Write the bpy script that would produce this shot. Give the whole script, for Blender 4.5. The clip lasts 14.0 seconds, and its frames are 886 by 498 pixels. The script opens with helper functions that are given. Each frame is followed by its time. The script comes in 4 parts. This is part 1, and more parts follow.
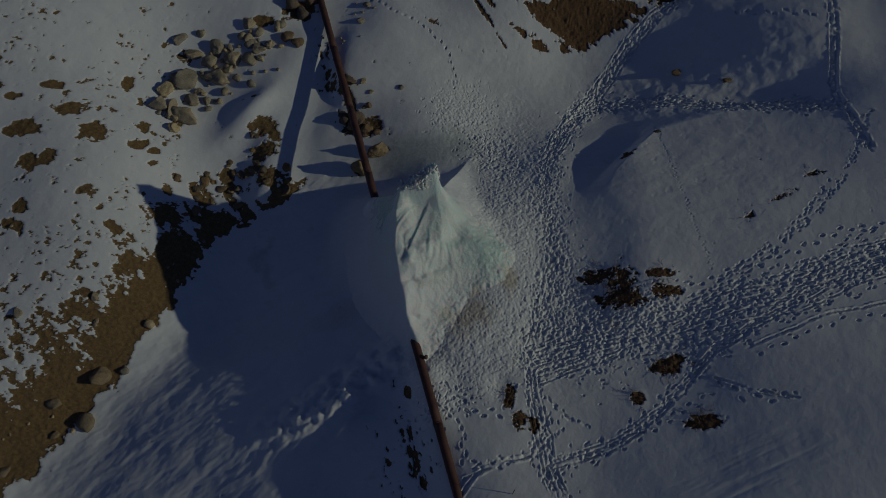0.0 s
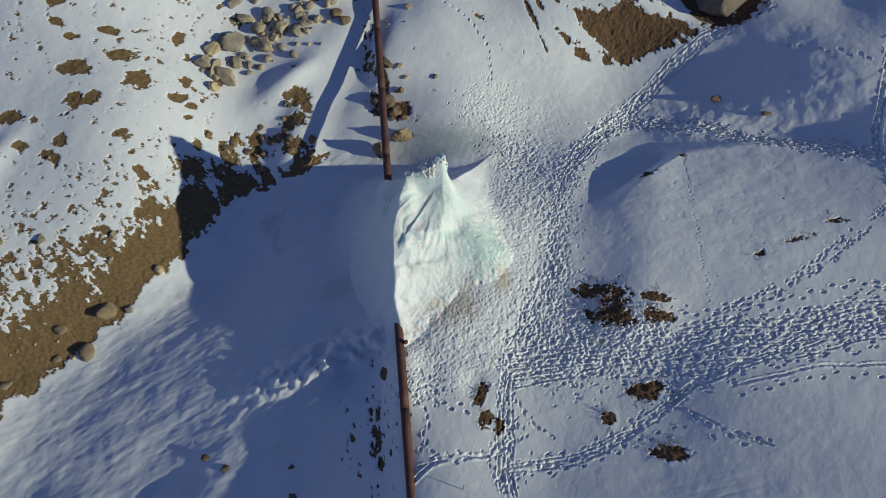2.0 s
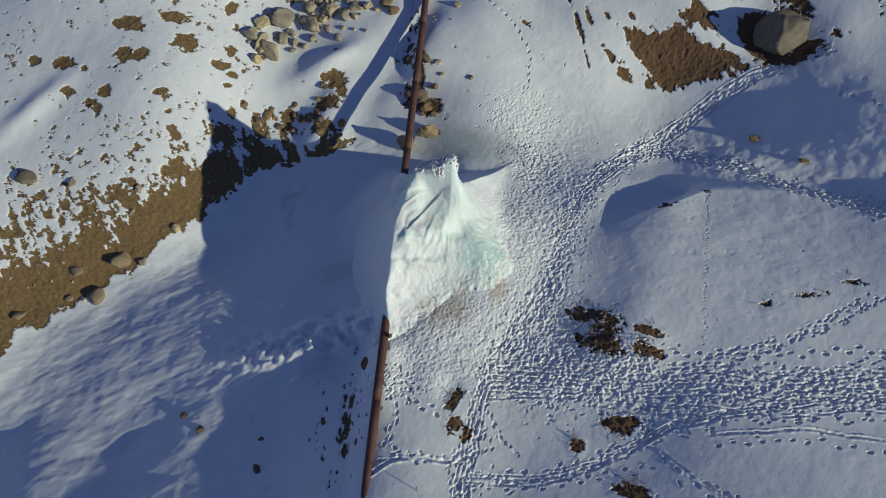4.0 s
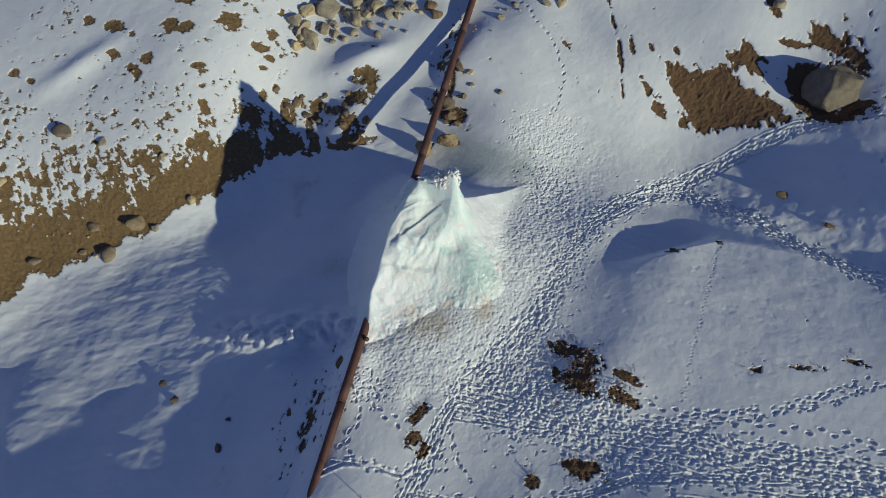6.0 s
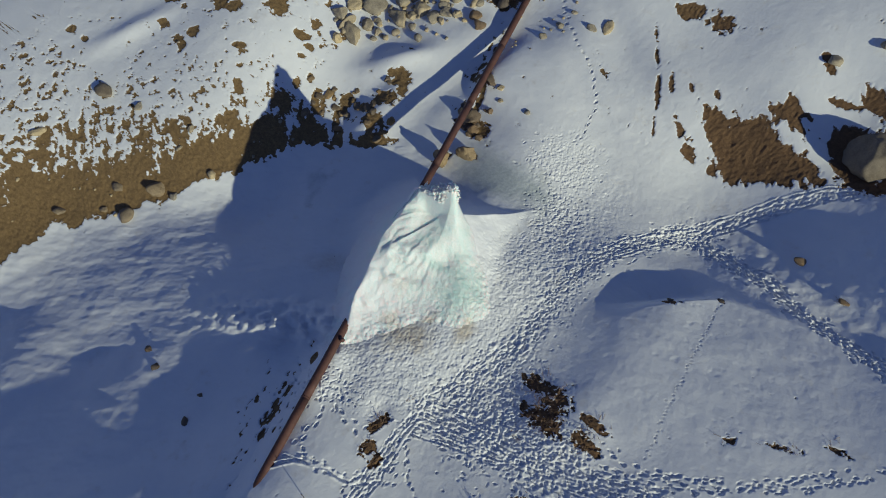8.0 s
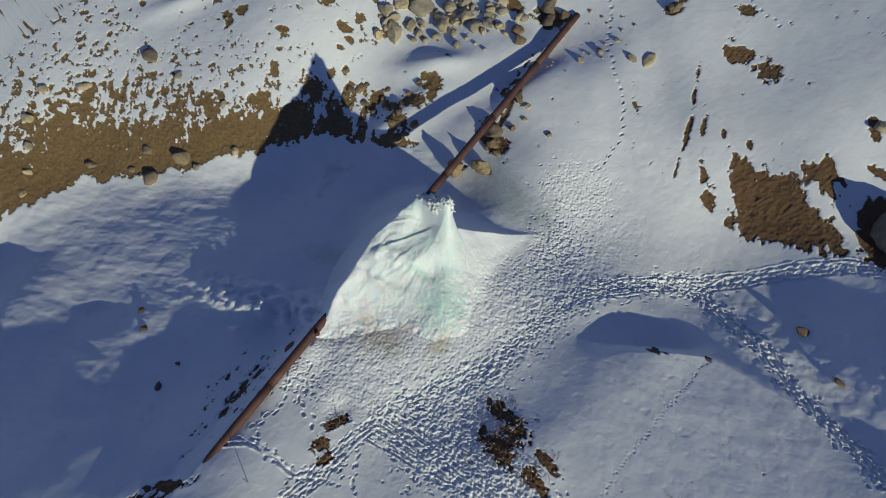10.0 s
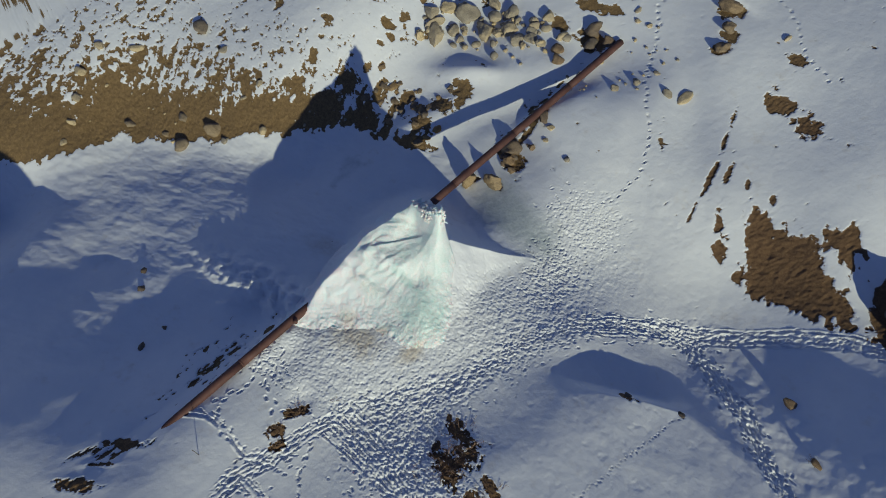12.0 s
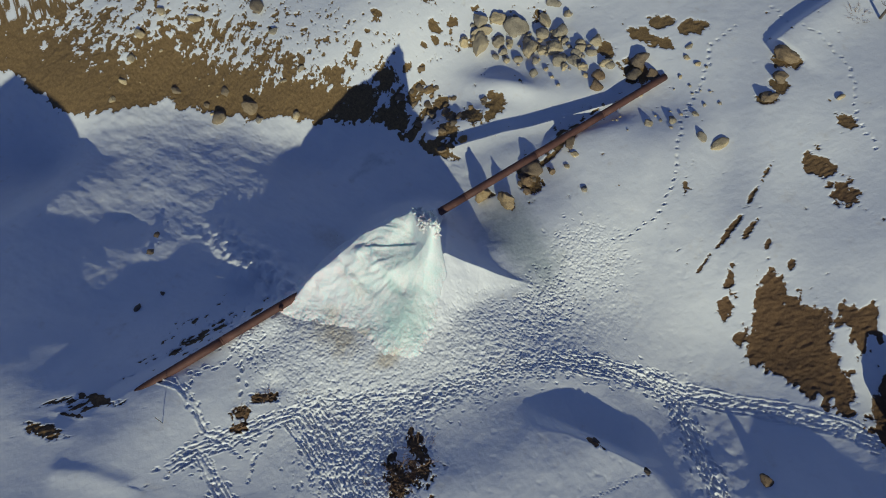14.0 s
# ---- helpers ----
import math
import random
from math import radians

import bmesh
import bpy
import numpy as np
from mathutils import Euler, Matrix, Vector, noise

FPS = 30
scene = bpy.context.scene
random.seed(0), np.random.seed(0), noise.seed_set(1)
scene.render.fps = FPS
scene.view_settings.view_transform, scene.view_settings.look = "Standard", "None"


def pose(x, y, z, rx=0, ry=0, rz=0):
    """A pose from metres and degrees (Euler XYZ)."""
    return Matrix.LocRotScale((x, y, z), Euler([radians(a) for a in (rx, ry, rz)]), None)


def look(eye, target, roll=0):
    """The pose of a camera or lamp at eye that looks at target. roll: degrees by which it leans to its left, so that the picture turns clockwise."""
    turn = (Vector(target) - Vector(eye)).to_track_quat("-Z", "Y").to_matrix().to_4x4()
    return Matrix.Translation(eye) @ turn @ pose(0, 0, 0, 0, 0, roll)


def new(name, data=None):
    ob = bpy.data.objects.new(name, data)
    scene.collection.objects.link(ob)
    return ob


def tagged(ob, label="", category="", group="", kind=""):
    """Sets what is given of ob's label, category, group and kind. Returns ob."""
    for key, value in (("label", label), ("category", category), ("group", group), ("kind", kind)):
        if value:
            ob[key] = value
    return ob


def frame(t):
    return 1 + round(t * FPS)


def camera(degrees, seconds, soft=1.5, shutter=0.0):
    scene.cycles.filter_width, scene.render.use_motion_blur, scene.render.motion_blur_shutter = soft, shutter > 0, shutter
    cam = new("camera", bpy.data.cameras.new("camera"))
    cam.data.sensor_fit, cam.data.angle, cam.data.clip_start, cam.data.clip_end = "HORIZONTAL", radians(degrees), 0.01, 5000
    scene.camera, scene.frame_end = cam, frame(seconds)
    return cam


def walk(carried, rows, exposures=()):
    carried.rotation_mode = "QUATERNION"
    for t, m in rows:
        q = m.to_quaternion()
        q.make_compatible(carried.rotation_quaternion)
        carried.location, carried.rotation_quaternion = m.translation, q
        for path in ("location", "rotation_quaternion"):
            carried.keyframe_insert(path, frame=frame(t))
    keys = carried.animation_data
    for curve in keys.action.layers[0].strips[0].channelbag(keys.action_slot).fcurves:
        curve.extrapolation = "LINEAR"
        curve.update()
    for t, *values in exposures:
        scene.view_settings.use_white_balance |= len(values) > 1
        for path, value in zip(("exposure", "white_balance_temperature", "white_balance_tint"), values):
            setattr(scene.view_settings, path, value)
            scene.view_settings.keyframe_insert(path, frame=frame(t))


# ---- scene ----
cam = camera(63.9, 14.0, soft=1.0)
METRES, EYE, TILT, LEAN, TURN = 30.0, 42.0, -60.5, -0.2, 0.0
ROWS = [
    (0.0, 0.0, 0.0, 0.0, 0.0, 0.0, 0.0),
    (0.5, 0.0368, -0.0015, -0.0023, 1.25, -0.11, -2.15),
    (1.0, 0.0714, -0.0028, -0.005, 2.49, -0.19, -4.34),
    (1.5, 0.1041, -0.0034, -0.0066, 3.76, -0.32, -6.55),
    (2.0, 0.1342, -0.0036, -0.0064, 5.01, -0.5, -8.75),
    (2.5, 0.1645, -0.0017, -0.0049, 6.28, -0.73, -10.94),
    (3.0, 0.1943, 0.0032, 0.0016, 7.56, -1.04, -13.12),
    (5.5, 0.3399, 0.0484, 0.0801, 14.26, -3.24, -23.59),
    (6.0, 0.3674, 0.0612, 0.1008, 15.79, -3.87, -25.73),
    (6.5, 0.3937, 0.0749, 0.1232, 17.37, -4.61, -27.86),
    (7.0, 0.4184, 0.0883, 0.148, 19.03, -5.43, -29.98),
    (7.5, 0.4426, 0.102, 0.172, 20.72, -6.28, -32.08),
    (8.0, 0.4654, 0.1165, 0.1978, 22.52, -7.29, -34.13),
    (10.5, 0.5704, 0.1948, 0.3334, 33.16, -13.96, -44.02),
    (11.0, 0.5882, 0.2114, 0.3632, 35.74, -15.78, -45.85),
    (11.5, 0.6041, 0.2287, 0.3932, 38.47, -17.74, -47.62),
    (12.0, 0.6182, 0.2465, 0.4235, 41.39, -19.91, -49.34),
    (12.5, 0.6302, 0.2639, 0.4533, 44.51, -22.3, -50.98),
    (13.0, 0.6387, 0.2815, 0.4834, 47.84, -24.93, -52.51),
    (13.5, 0.6457, 0.2999, 0.5132, 51.43, -27.76, -53.92),
    (14.0, 0.6474, 0.3175, 0.5441, 55.26, -30.95, -55.3),
]
EXPOSURES = [(0.0, -2.0), (0.1, -1.55), (0.2, -1.15), (0.3, -0.85), (0.4, -0.5), (0.5, -0.3), (0.7, -0.05), (0.9, 0.0), (2.0, 0.03), (6.0, 0.02), (11.0, -0.04), (14.0, -0.06)]
walk(cam, [(t, pose(0, 0, EYE, TILT, LEAN, TURN) @ pose(METRES * x, METRES * y, METRES * z, 90 + pitch, roll, yaw)) for t, x, y, z, yaw, pitch, roll in ROWS], EXPOSURES)

# ---- sun and sky ----
TO_SUN = Vector((22.5, -4.2, 8.45)).normalized()
elevation = math.asin(TO_SUN.z)
world = bpy.data.worlds.new("sky")
scene.world = world
world.use_nodes = True
wn, wl = world.node_tree.nodes, world.node_tree.links
sky = wn.new("ShaderNodeTexSky")
sky.sky_type, sky.sun_disc = "NISHITA", False
sky.sun_elevation, sky.sun_rotation = elevation, math.atan2(TO_SUN.x, TO_SUN.y)
sky.altitude, sky.air_density, sky.dust_density, sky.ozone_density = 2500, 1.0, 0.0, 3.0
deep = wn.new("ShaderNodeMix")
deep.data_type, deep.blend_type = "RGBA", "MULTIPLY"
deep.inputs["Factor"].default_value, deep.inputs["B"].default_value = 1.0, (0.81, 0.75, 0.95, 1)
wl.new(sky.outputs[0], deep.inputs["A"])
wl.new(deep.outputs["Result"], wn["Background"].inputs[0])
wn["Background"].inputs[1].default_value = 0.077
sun = new("sun", bpy.data.lights.new("sun", "SUN"))
sun.data.energy, sun.data.angle, sun.data.color = 3.0, radians(0.5), (0.985, 1.0, 0.77)
sun.matrix_world = look(TO_SUN * 200, (0, 0, 0))


# ---- noise on arrays ----
def hashed(i, j, seed):
    n = (i.astype(np.int64) * 374761393 + j.astype(np.int64) * 668265263 + seed * 974711) & 0xFFFFFFFF
    n = ((n ^ (n >> 13)) * 1274126177) & 0xFFFFFFFF
    n = ((n ^ (n >> 16)) * 2246822519) & 0xFFFFFFFF
    return ((n ^ (n >> 15)) & 0xFFFF) / 65535.0


def smooth_noise(x, y, seed=0):
    i, j = np.floor(x), np.floor(y)
    u, v = x - i, y - j
    u, v = u * u * u * (u * (u * 6 - 15) + 10), v * v * v * (v * (v * 6 - 15) + 10)
    a, b = hashed(i, j, seed), hashed(i + 1, j, seed)
    c, d = hashed(i, j + 1, seed), hashed(i + 1, j + 1, seed)
    return (a + (b - a) * u) * (1 - v) + (c + (d - c) * u) * v


def layered(x, y, seed=0, layers=4, rough=0.5):
    """Noise about zero, from -1 to 1."""
    total, size, weight = 0.0, 1.0, 0.0
    for k in range(layers):
        turn = 0.6 * k
        p, q = x * math.cos(turn) - y * math.sin(turn), x * math.sin(turn) + y * math.cos(turn)
        total = total + size * (smooth_noise(p * 2**k + 17.3 * k, q * 2**k - 9.1 * k, seed + k) * 2 - 1)
        weight += size
        size *= rough
    return total / weight


def step(low, high, v):
    u = np.clip((v - low) / (high - low), 0, 1)
    return u * u * (3 - 2 * u)


# ---- the lie of the land ----
def beside(px, py, line):
    """Distance to the left of a line, and how far along it."""
    best, side, run, at = np.full(px.shape, 1e9), np.zeros(px.shape), 0.0, np.zeros(px.shape)
    for (ax, ay), (bx, by) in zip(line, line[1:]):
        dx, dy = bx - ax, by - ay
        length = math.hypot(dx, dy)
        t = np.clip(((px - ax) * dx + (py - ay) * dy) / length**2, 0, 1)
        d = np.hypot(px - ax - t * dx, py - ay - t * dy)
        s = np.sign(dx * (py - ay) - dy * (px - ax))
        closer = d < best
        best, side, at = np.where(closer, d, best), np.where(closer, s, side), np.where(closer, run + t * length, at)
        run += length
    return best * side, at


TILT_X, TILT_Y, LEVEL = 0.1133, 0.1166, -1.161
SWELLS = [  # x, y, height, radius of the rises and hollows
    (-21.2, 9.8, -3.13, 9), (-38.3, 43.9, 4.77, 14), (13.4, 39.5, -4.11, 9),
    (-6.4, 24.6, -1.85, 9), (-30.6, -10.0, -4.78, 14), (15.6, -2.3, 4.01, 14),
    (-6.4, 42.8, -2.13, 6), (-16.3, 29.6, -1.85, 6), (-6.4, 6.5, -0.96, 6),
    (-16.3, 19.7, -2.27, 6), (-29.5, 9.8, -1.47, 6), (3.5, 32.9, -1.52, 6),
    (-19.6, 39.5, -1.44, 6), (33.2, 4.9, 2.37, 9), (33.2, 39.5, 0.85, 6),
    (3.5, 6.5, 0.95, 6), (-3.1, -3.4, 2.27, 6), (-26.2, 29.6, 0.84, 6),
    (-46.0, 19.7, 1.2, 9), (16.7, 49.4, -2.05, 6), (23.3, 32.9, -0.91, 6),
    (3.5, 49.4, -1.26, 6), (-6.4, 32.9, -0.81, 6), (13.4, 32.9, -0.15, 6),
]


def bell(x, y, cx, cy, rx, ry=None, turn=0.0):
    ry = rx if ry is None else ry
    c, s = math.cos(radians(turn)), math.sin(radians(turn))
    u, v = ((x - cx) * c + (y - cy) * s) / rx, ((y - cy) * c - (x - cx) * s) / ry
    return np.exp(-(u * u + v * v))


def land(x, y):
    """The height of the lie of the land, without its fine relief."""
    x, y = np.asarray(x, float), np.asarray(y, float)
    far = np.hypot(x, y - 20)
    hold = np.where(far > 45, 45 / np.maximum(far, 1) + 0.25 * (1 - 45 / np.maximum(far, 1)), 1.0)
    z = LEVEL + (TILT_X * x + TILT_Y * (y - 20)) * hold + TILT_Y * 20
    for cx, cy, h, r in SWELLS:
        z = z + h * np.exp(-((x - cx) ** 2 + (y - cy) ** 2) / r**2)
    # the long mound east of the ice, with a sharp crest and a lee slope to the north
    lee = 0.85 * (y - np.interp(x, [8.0, 10.2, 11.6, 13.1, 14.2, 15.2, 17.2, 19.3, 23.0, 28.0], [29.2, 29.4, 29.6, 30.0, 31.0, 32.0, 32.6, 33.1, 33.4, 33.7]))
    along = step(8.0, 13.8, x + 0.2 * (y - 29)) * step(27.0, 20.0, x)
    z = z + along * 0.46 * np.where(lee < 0, np.exp(-np.abs(lee) / 2.6), np.exp(-((lee / 0.9) ** 2)))
    # spray ridge below the foot of the ice, and the spur with the two stones
    z = z + 0.35 * bell(x, y, -7.6, 12.4, 4.6, 1.0, 31) - 0.3 * bell(x, y, -13.0, 13.5, 2.5, 2.5)
    z = z + 0.1 * bell(x, y, -11.3, 7.2, 2.5, 1.3, 12)
    # the pipe lies on a rim, level to the east and steep to the west
    off = x - 3.07 + 0.283 * y
    z = z + 0.38 * step(-1.6, -0.1, off) * np.exp(-((np.maximum(off, 0) / 5.0) ** 2)) * step(0.0, 4.0, y) * step(17.0, 12.5, y)
    z = z - 0.95 * bell(x, y, 7.0, 9.0, 5.0, 5.5) - 0.55 * bell(x, y, 7.6, 20.0, 3.2, 7.0)
    z = z + 0.6 * bell(x, y, -0.5, 35.5, 4.0, 5.5) - 0.25 * bell(x, y, 7.0, 33.5, 3.6, 6.0)
    z = z - 0.75 * bell(x, y, 26.2, 44.4, 4.5, 4.0) - 1.5 * bell(x, y, 25.5, 48.5, 4.5, 4.5)
    # the hump west of the pipe, a drift on the far slope, and the pit of the great boulder
    z = z + 0.75 * bell(x, y, -14.4, 35.4, 2.8, 1.1, 42)
    z = z + 0.38 * bell(x, y, -34.8, 24.6, 3.6, 1.0, 62)
    z = z - 0.3 * bell(x, y, 17.6, 46.6, 2.6, 2.0) + 0.5 * bell(x, y, 12.6, 46.4, 3.0, 2.4)
    z = z + 0.35 * bell(x, y, 15.5, 35.2, 5.0, 1.8, -6) - 0.9 * bell(x, y, 23.5, 34.8, 6.0, 1.9)
    # the gully floor, and the hill south of the pipe that shades it
    z = z + 0.65 * bell(x, y, -19.0, 9.2, 5.0, 3.0) - 0.55 * bell(x, y, -3.0, -2.5, 5.0, 4.5) + 0.6 * bell(x, y, -21.0, 1.0, 3.2, 4.0, 20) - 2.2 * bell(x, y, -28.0, -2.0, 5.0, 4.5) - 0.5 * bell(x, y, -15.0, 5.5, 3.5, 4.0)
    z = z + 0.8 * bell(x, y, -5.5, 42.8, 3.6, 4.0)
    # the apron that climbs to the ice from the path
    z = z + 1.05 * bell(x, y, 1.6, 22.8, 4.2, 5.5) - 0.25 * bell(x, y, 5.8, 16.4, 1.9, 2.6) - 0.75 * bell(x, y, 13.0, 16.8, 4.6, 4.6) + 0.55 * bell(x, y, 0.0, 16.6, 2.4, 2.2)
    # the rise on the eastern edge is level on top
    z = z - 1.5 * bell(x, y, 32.0, 40.0, 4.5, 6.5)
    z = z - 0.35 * bell(x, y, -1.5, 46.3, 6.5, 1.7, -32)
    z = z - 0.45 * bell(x, y, -4.3, 13.9, 1.5, 1.5)
    z = z - 0.08 * bell(x, y, 8.6, 26.0, 2.4, 5.5) - 0.3 * bell(x, y, 12.0, 35.0, 3.2, 3.2) + 0.5 * bell(x, y, -4.3, 42.5, 3.0, 7.0) + 0.45 * bell(x, y, -1.0, 28.4, 1.9, 1.7) + 0.5 * bell(x, y, -0.5, 13.0, 1.1, 2.2, 16) + 0.3 * bell(x, y, -0.9, 14.6, 0.9, 0.8) - 0.25 * bell(x, y, -9.5, 39.5, 2.0, 3.0)
    off = x + 4.26 + 0.278 * (y - 26)
    z = z + 0.85 * step(-1.5, 0.1, off) * np.exp(-((np.maximum(off, 0) / 3.2) ** 2)) * step(34.5, 38.0, y) * step(46.5, 40.5, y)
    z = z - 0.75 * bell(x, y, 14.0, 10.5, 6.0, 6.0)
    # the gully is deepest under the western bank; level ground west of the pipe takes its shadow
    z = z - 0.6 * bell(x, y, -23.5, 14.6, 3.6, 2.8, 45)
    ramp_z = -1.85 + 0.31 * (x + 9.5) + np.where(y < 13, 0.17, 0.06) * (y - 13)
    z = z + (ramp_z - z) * 0.9 * np.exp(-((np.abs(x + 13.8) / 6.2) ** 4 + (np.abs(y - 13.0) / 4.6) ** 4))
    foot = np.interp(y, [28.0, 31.0, 34.0, 36.0, 38.6, 42.0, 44.0], [-11.9, -11.7, -11.3, -10.8, -10.5, -9.9, -10.0])
    even = np.interp(y, [28.0, 31.0, 34.0, 36.0, 38.6, 42.0, 44.0], [-1.05, -0.62, -0.10, 0.38, 0.88, 1.55, 1.8]) + 0.12 * (foot - x)
    z = z + (even - z) * np.exp(-((np.abs(x - foot) / 2.1) ** 3)) * step(27.5, 30.0, y) * step(44.5, 41.5, y)
    # the rim south of the pipe, the shoulder of the hill beyond it, and the rise under the shrubs
    z = z - 0.25 * bell(x, y, 1.9, 3.6, 2.2, 2.4) - 0.2 * bell(x, y, -2.6, 1.2, 1.8, 1.8) + 8.5 * bell(x, y, 6.0, -13.5, 6.5, 5.6) + 2.2 * bell(x, y, 6.0, -7.4, 3.4, 2.6)
    z = z + 0.6 * bell(x, y, 12.0, 19.4, 3.2, 2.6)
    # the northern field sinks towards the pipe and climbs to the east
    z = z - 0.9 * bell(x, y, 2.0, 38.8, 4.6, 3.8) - 0.35 * bell(x, y, 9.0, 40.5, 3.0, 3.4) + 0.5 * bell(x, y, 15.2, 43.8, 3.0, 2.6)
    z = z + 0.15 * bell(x, y, 7.2, 31.5, 1.8, 3.0) - 0.2 * bell(x, y, 12.5, 35.2, 2.2, 1.6)
    # frozen spray blown west from the foot of the ice lies as a ridge
    off, run = beside(x, y, [(-12.0, 11.0), (-8.6, 12.3), (-6.4, 13.5), (-4.6, 14.6), (-2.6, 15.8)])
    z = z + np.interp(run, [0.0, 2.0, 6.0, 9.0, 11.0], [0.0, 0.3, 0.55, 0.7, 0.5]) * np.clip(0.8 + 1.0 * layered(x / 0.8, y / 0.65, 161, 2), 0.2, 1.3) * np.where(off < 0, np.exp(-((off / 0.85) ** 2)), np.exp(-((off / 1.5) ** 2)))
    # wind-cut drifts: north of the boulders, and on the near side of the rim
    for line, high, wide in (([(-8.4, 53.2), (-9.6, 56.4), (-11.0, 61.5)], 0.5, 2.4), ([(4.8, 0.8), (4.8, 1.6), (5.5, 3.2), (6.8, 5.1)], 0.12, 0.7)):
        off, run = beside(x, y, line)
        z = z + high * step(0.0, 1.0, run) * np.where(off > 0, np.exp(-((off / 0.45) ** 2)), np.exp(-((off / wide) ** 2)))
    # a spur of snow runs north from under the crown of the ice, steep to the west
    off, run = beside(x, y, [(-0.2, 25.7), (0.6, 27.7), (1.3, 29.2), (2.0, 30.6)])
    spur = np.interp(run, [0.0, 2.15, 3.8, 5.4], [4.0, 2.35, 1.35, 0.6]) - np.where(off > 0, 0.7 * off, 0.45 * np.abs(off)) + 0.08 * layered(x / 0.9, y / 0.9, 163, 2)
    z = 0.2 * np.logaddexp(z / 0.2, spur / 0.2)
    # level ground between the path and the scarp of the mound
    brow = np.interp(y, [20.0, 22.0, 24.0, 26.0, 27.0, 28.3, 29.9, 31.0, 32.0], [13.4, 13.4, 13.2, 12.2, 11.4, 11.8, 13.2, 14.2, 15.2])
    give = np.interp(y, [22.0, 25.0, 26.6, 27.6, 28.2], [5.4, 5.2, 3.6, 1.8, 1.2])
    level = 1.78 - 0.09 * (y - 24.0) + 0.04 * (x - 8.0)
    z = z + (level - z) * np.interp(y, [22.0, 26.0, 28.0, 29.6], [0.5, 0.35, 0.5, 0.85]) * step(0.0, 2.4, x - np.interp(y, [26.0, 29.0], [5.6, 7.4])) * step(0.0, 1.0, (brow - x) / give) * step(20.0, 23.0, y) * step(33.5, 31.0, y)
    # hollows between the shrubs
    z = z - 0.35 * bell(x, y, 10.2, 19.6, 1.8) - 0.25 * bell(x, y, 3.6, 13.6, 0.8)
    return z



# ---- materials ----
def material(name, rough=0.8, metal=0.0, coat=0.0):
    m = bpy.data.materials.new(name)
    m.use_nodes = True
    n, l = m.node_tree.nodes, m.node_tree.links
    b = n["Principled BSDF"]
    b.inputs["Roughness"].default_value, b.inputs["Metallic"].default_value = rough, metal
    b.inputs["Coat Weight"].default_value = coat
    return m, n, l, b


def speck(n, l, scale, detail=4.0, rough=0.6, where=None, stretch=None):
    """Noise at so many cells a metre."""
    place = n.new("ShaderNodeTexCoord") if where is None else where
    t = n.new("ShaderNodeTexNoise")
    t.inputs["Scale"].default_value, t.inputs["Detail"].default_value, t.inputs["Roughness"].default_value = scale, detail, rough
    source = place.outputs["Object"]
    if stretch:
        g = n.new("ShaderNodeMapping")
        g.inputs["Scale"].default_value = stretch
        l.new(source, g.inputs["Vector"])
        source = g.outputs["Vector"]
    l.new(source, t.inputs["Vector"])
    return t.outputs["Fac"]


def ramp(n, l, fac, *stops):
    r = n.new("ShaderNodeValToRGB")
    while len(r.color_ramp.elements) < len(stops):
        r.color_ramp.elements.new(0.5)
    for e, (p, c) in zip(r.color_ramp.elements, stops):
        e.position, e.color = p, (*c, 1) if len(c) == 3 else c
    l.new(fac, r.inputs["Fac"])
    return r.outputs["Color"]


def blend(n, l, fac, a, b, kind="MIX"):
    m = n.new("ShaderNodeMix")
    m.data_type, m.blend_type = "RGBA", kind
    for socket, v in ((m.inputs["Factor"], fac), (m.inputs["A"], a), (m.inputs["B"], b)):
        if isinstance(v, (tuple, float, int)):
            socket.default_value = (*v, 1) if isinstance(v, tuple) else v
        else:
            l.new(v, socket)
    return m.outputs["Result"]


def maths(n, l, kind, a, b, c=None):
    m = n.new("ShaderNodeMath")
    m.operation = kind
    for k, v in enumerate((a, b, c)):
        if v is None:
            continue
        if isinstance(v, (float, int)):
            m.inputs[k].default_value = v
        else:
            l.new(v, m.inputs[k])
    return m.outputs[0]


def relief(n, l, shader, height, strength, distance=0.02, before=None):
    b = n.new("ShaderNodeBump")
    b.inputs["Strength"].default_value, b.inputs["Distance"].default_value = strength, distance
    l.new(height, b.inputs["Height"])
    if before is not None:
        l.new(before, b.inputs["Normal"])
    l.new(b.outputs["Normal"], shader.inputs["Normal"])
    return b.outputs["Normal"]


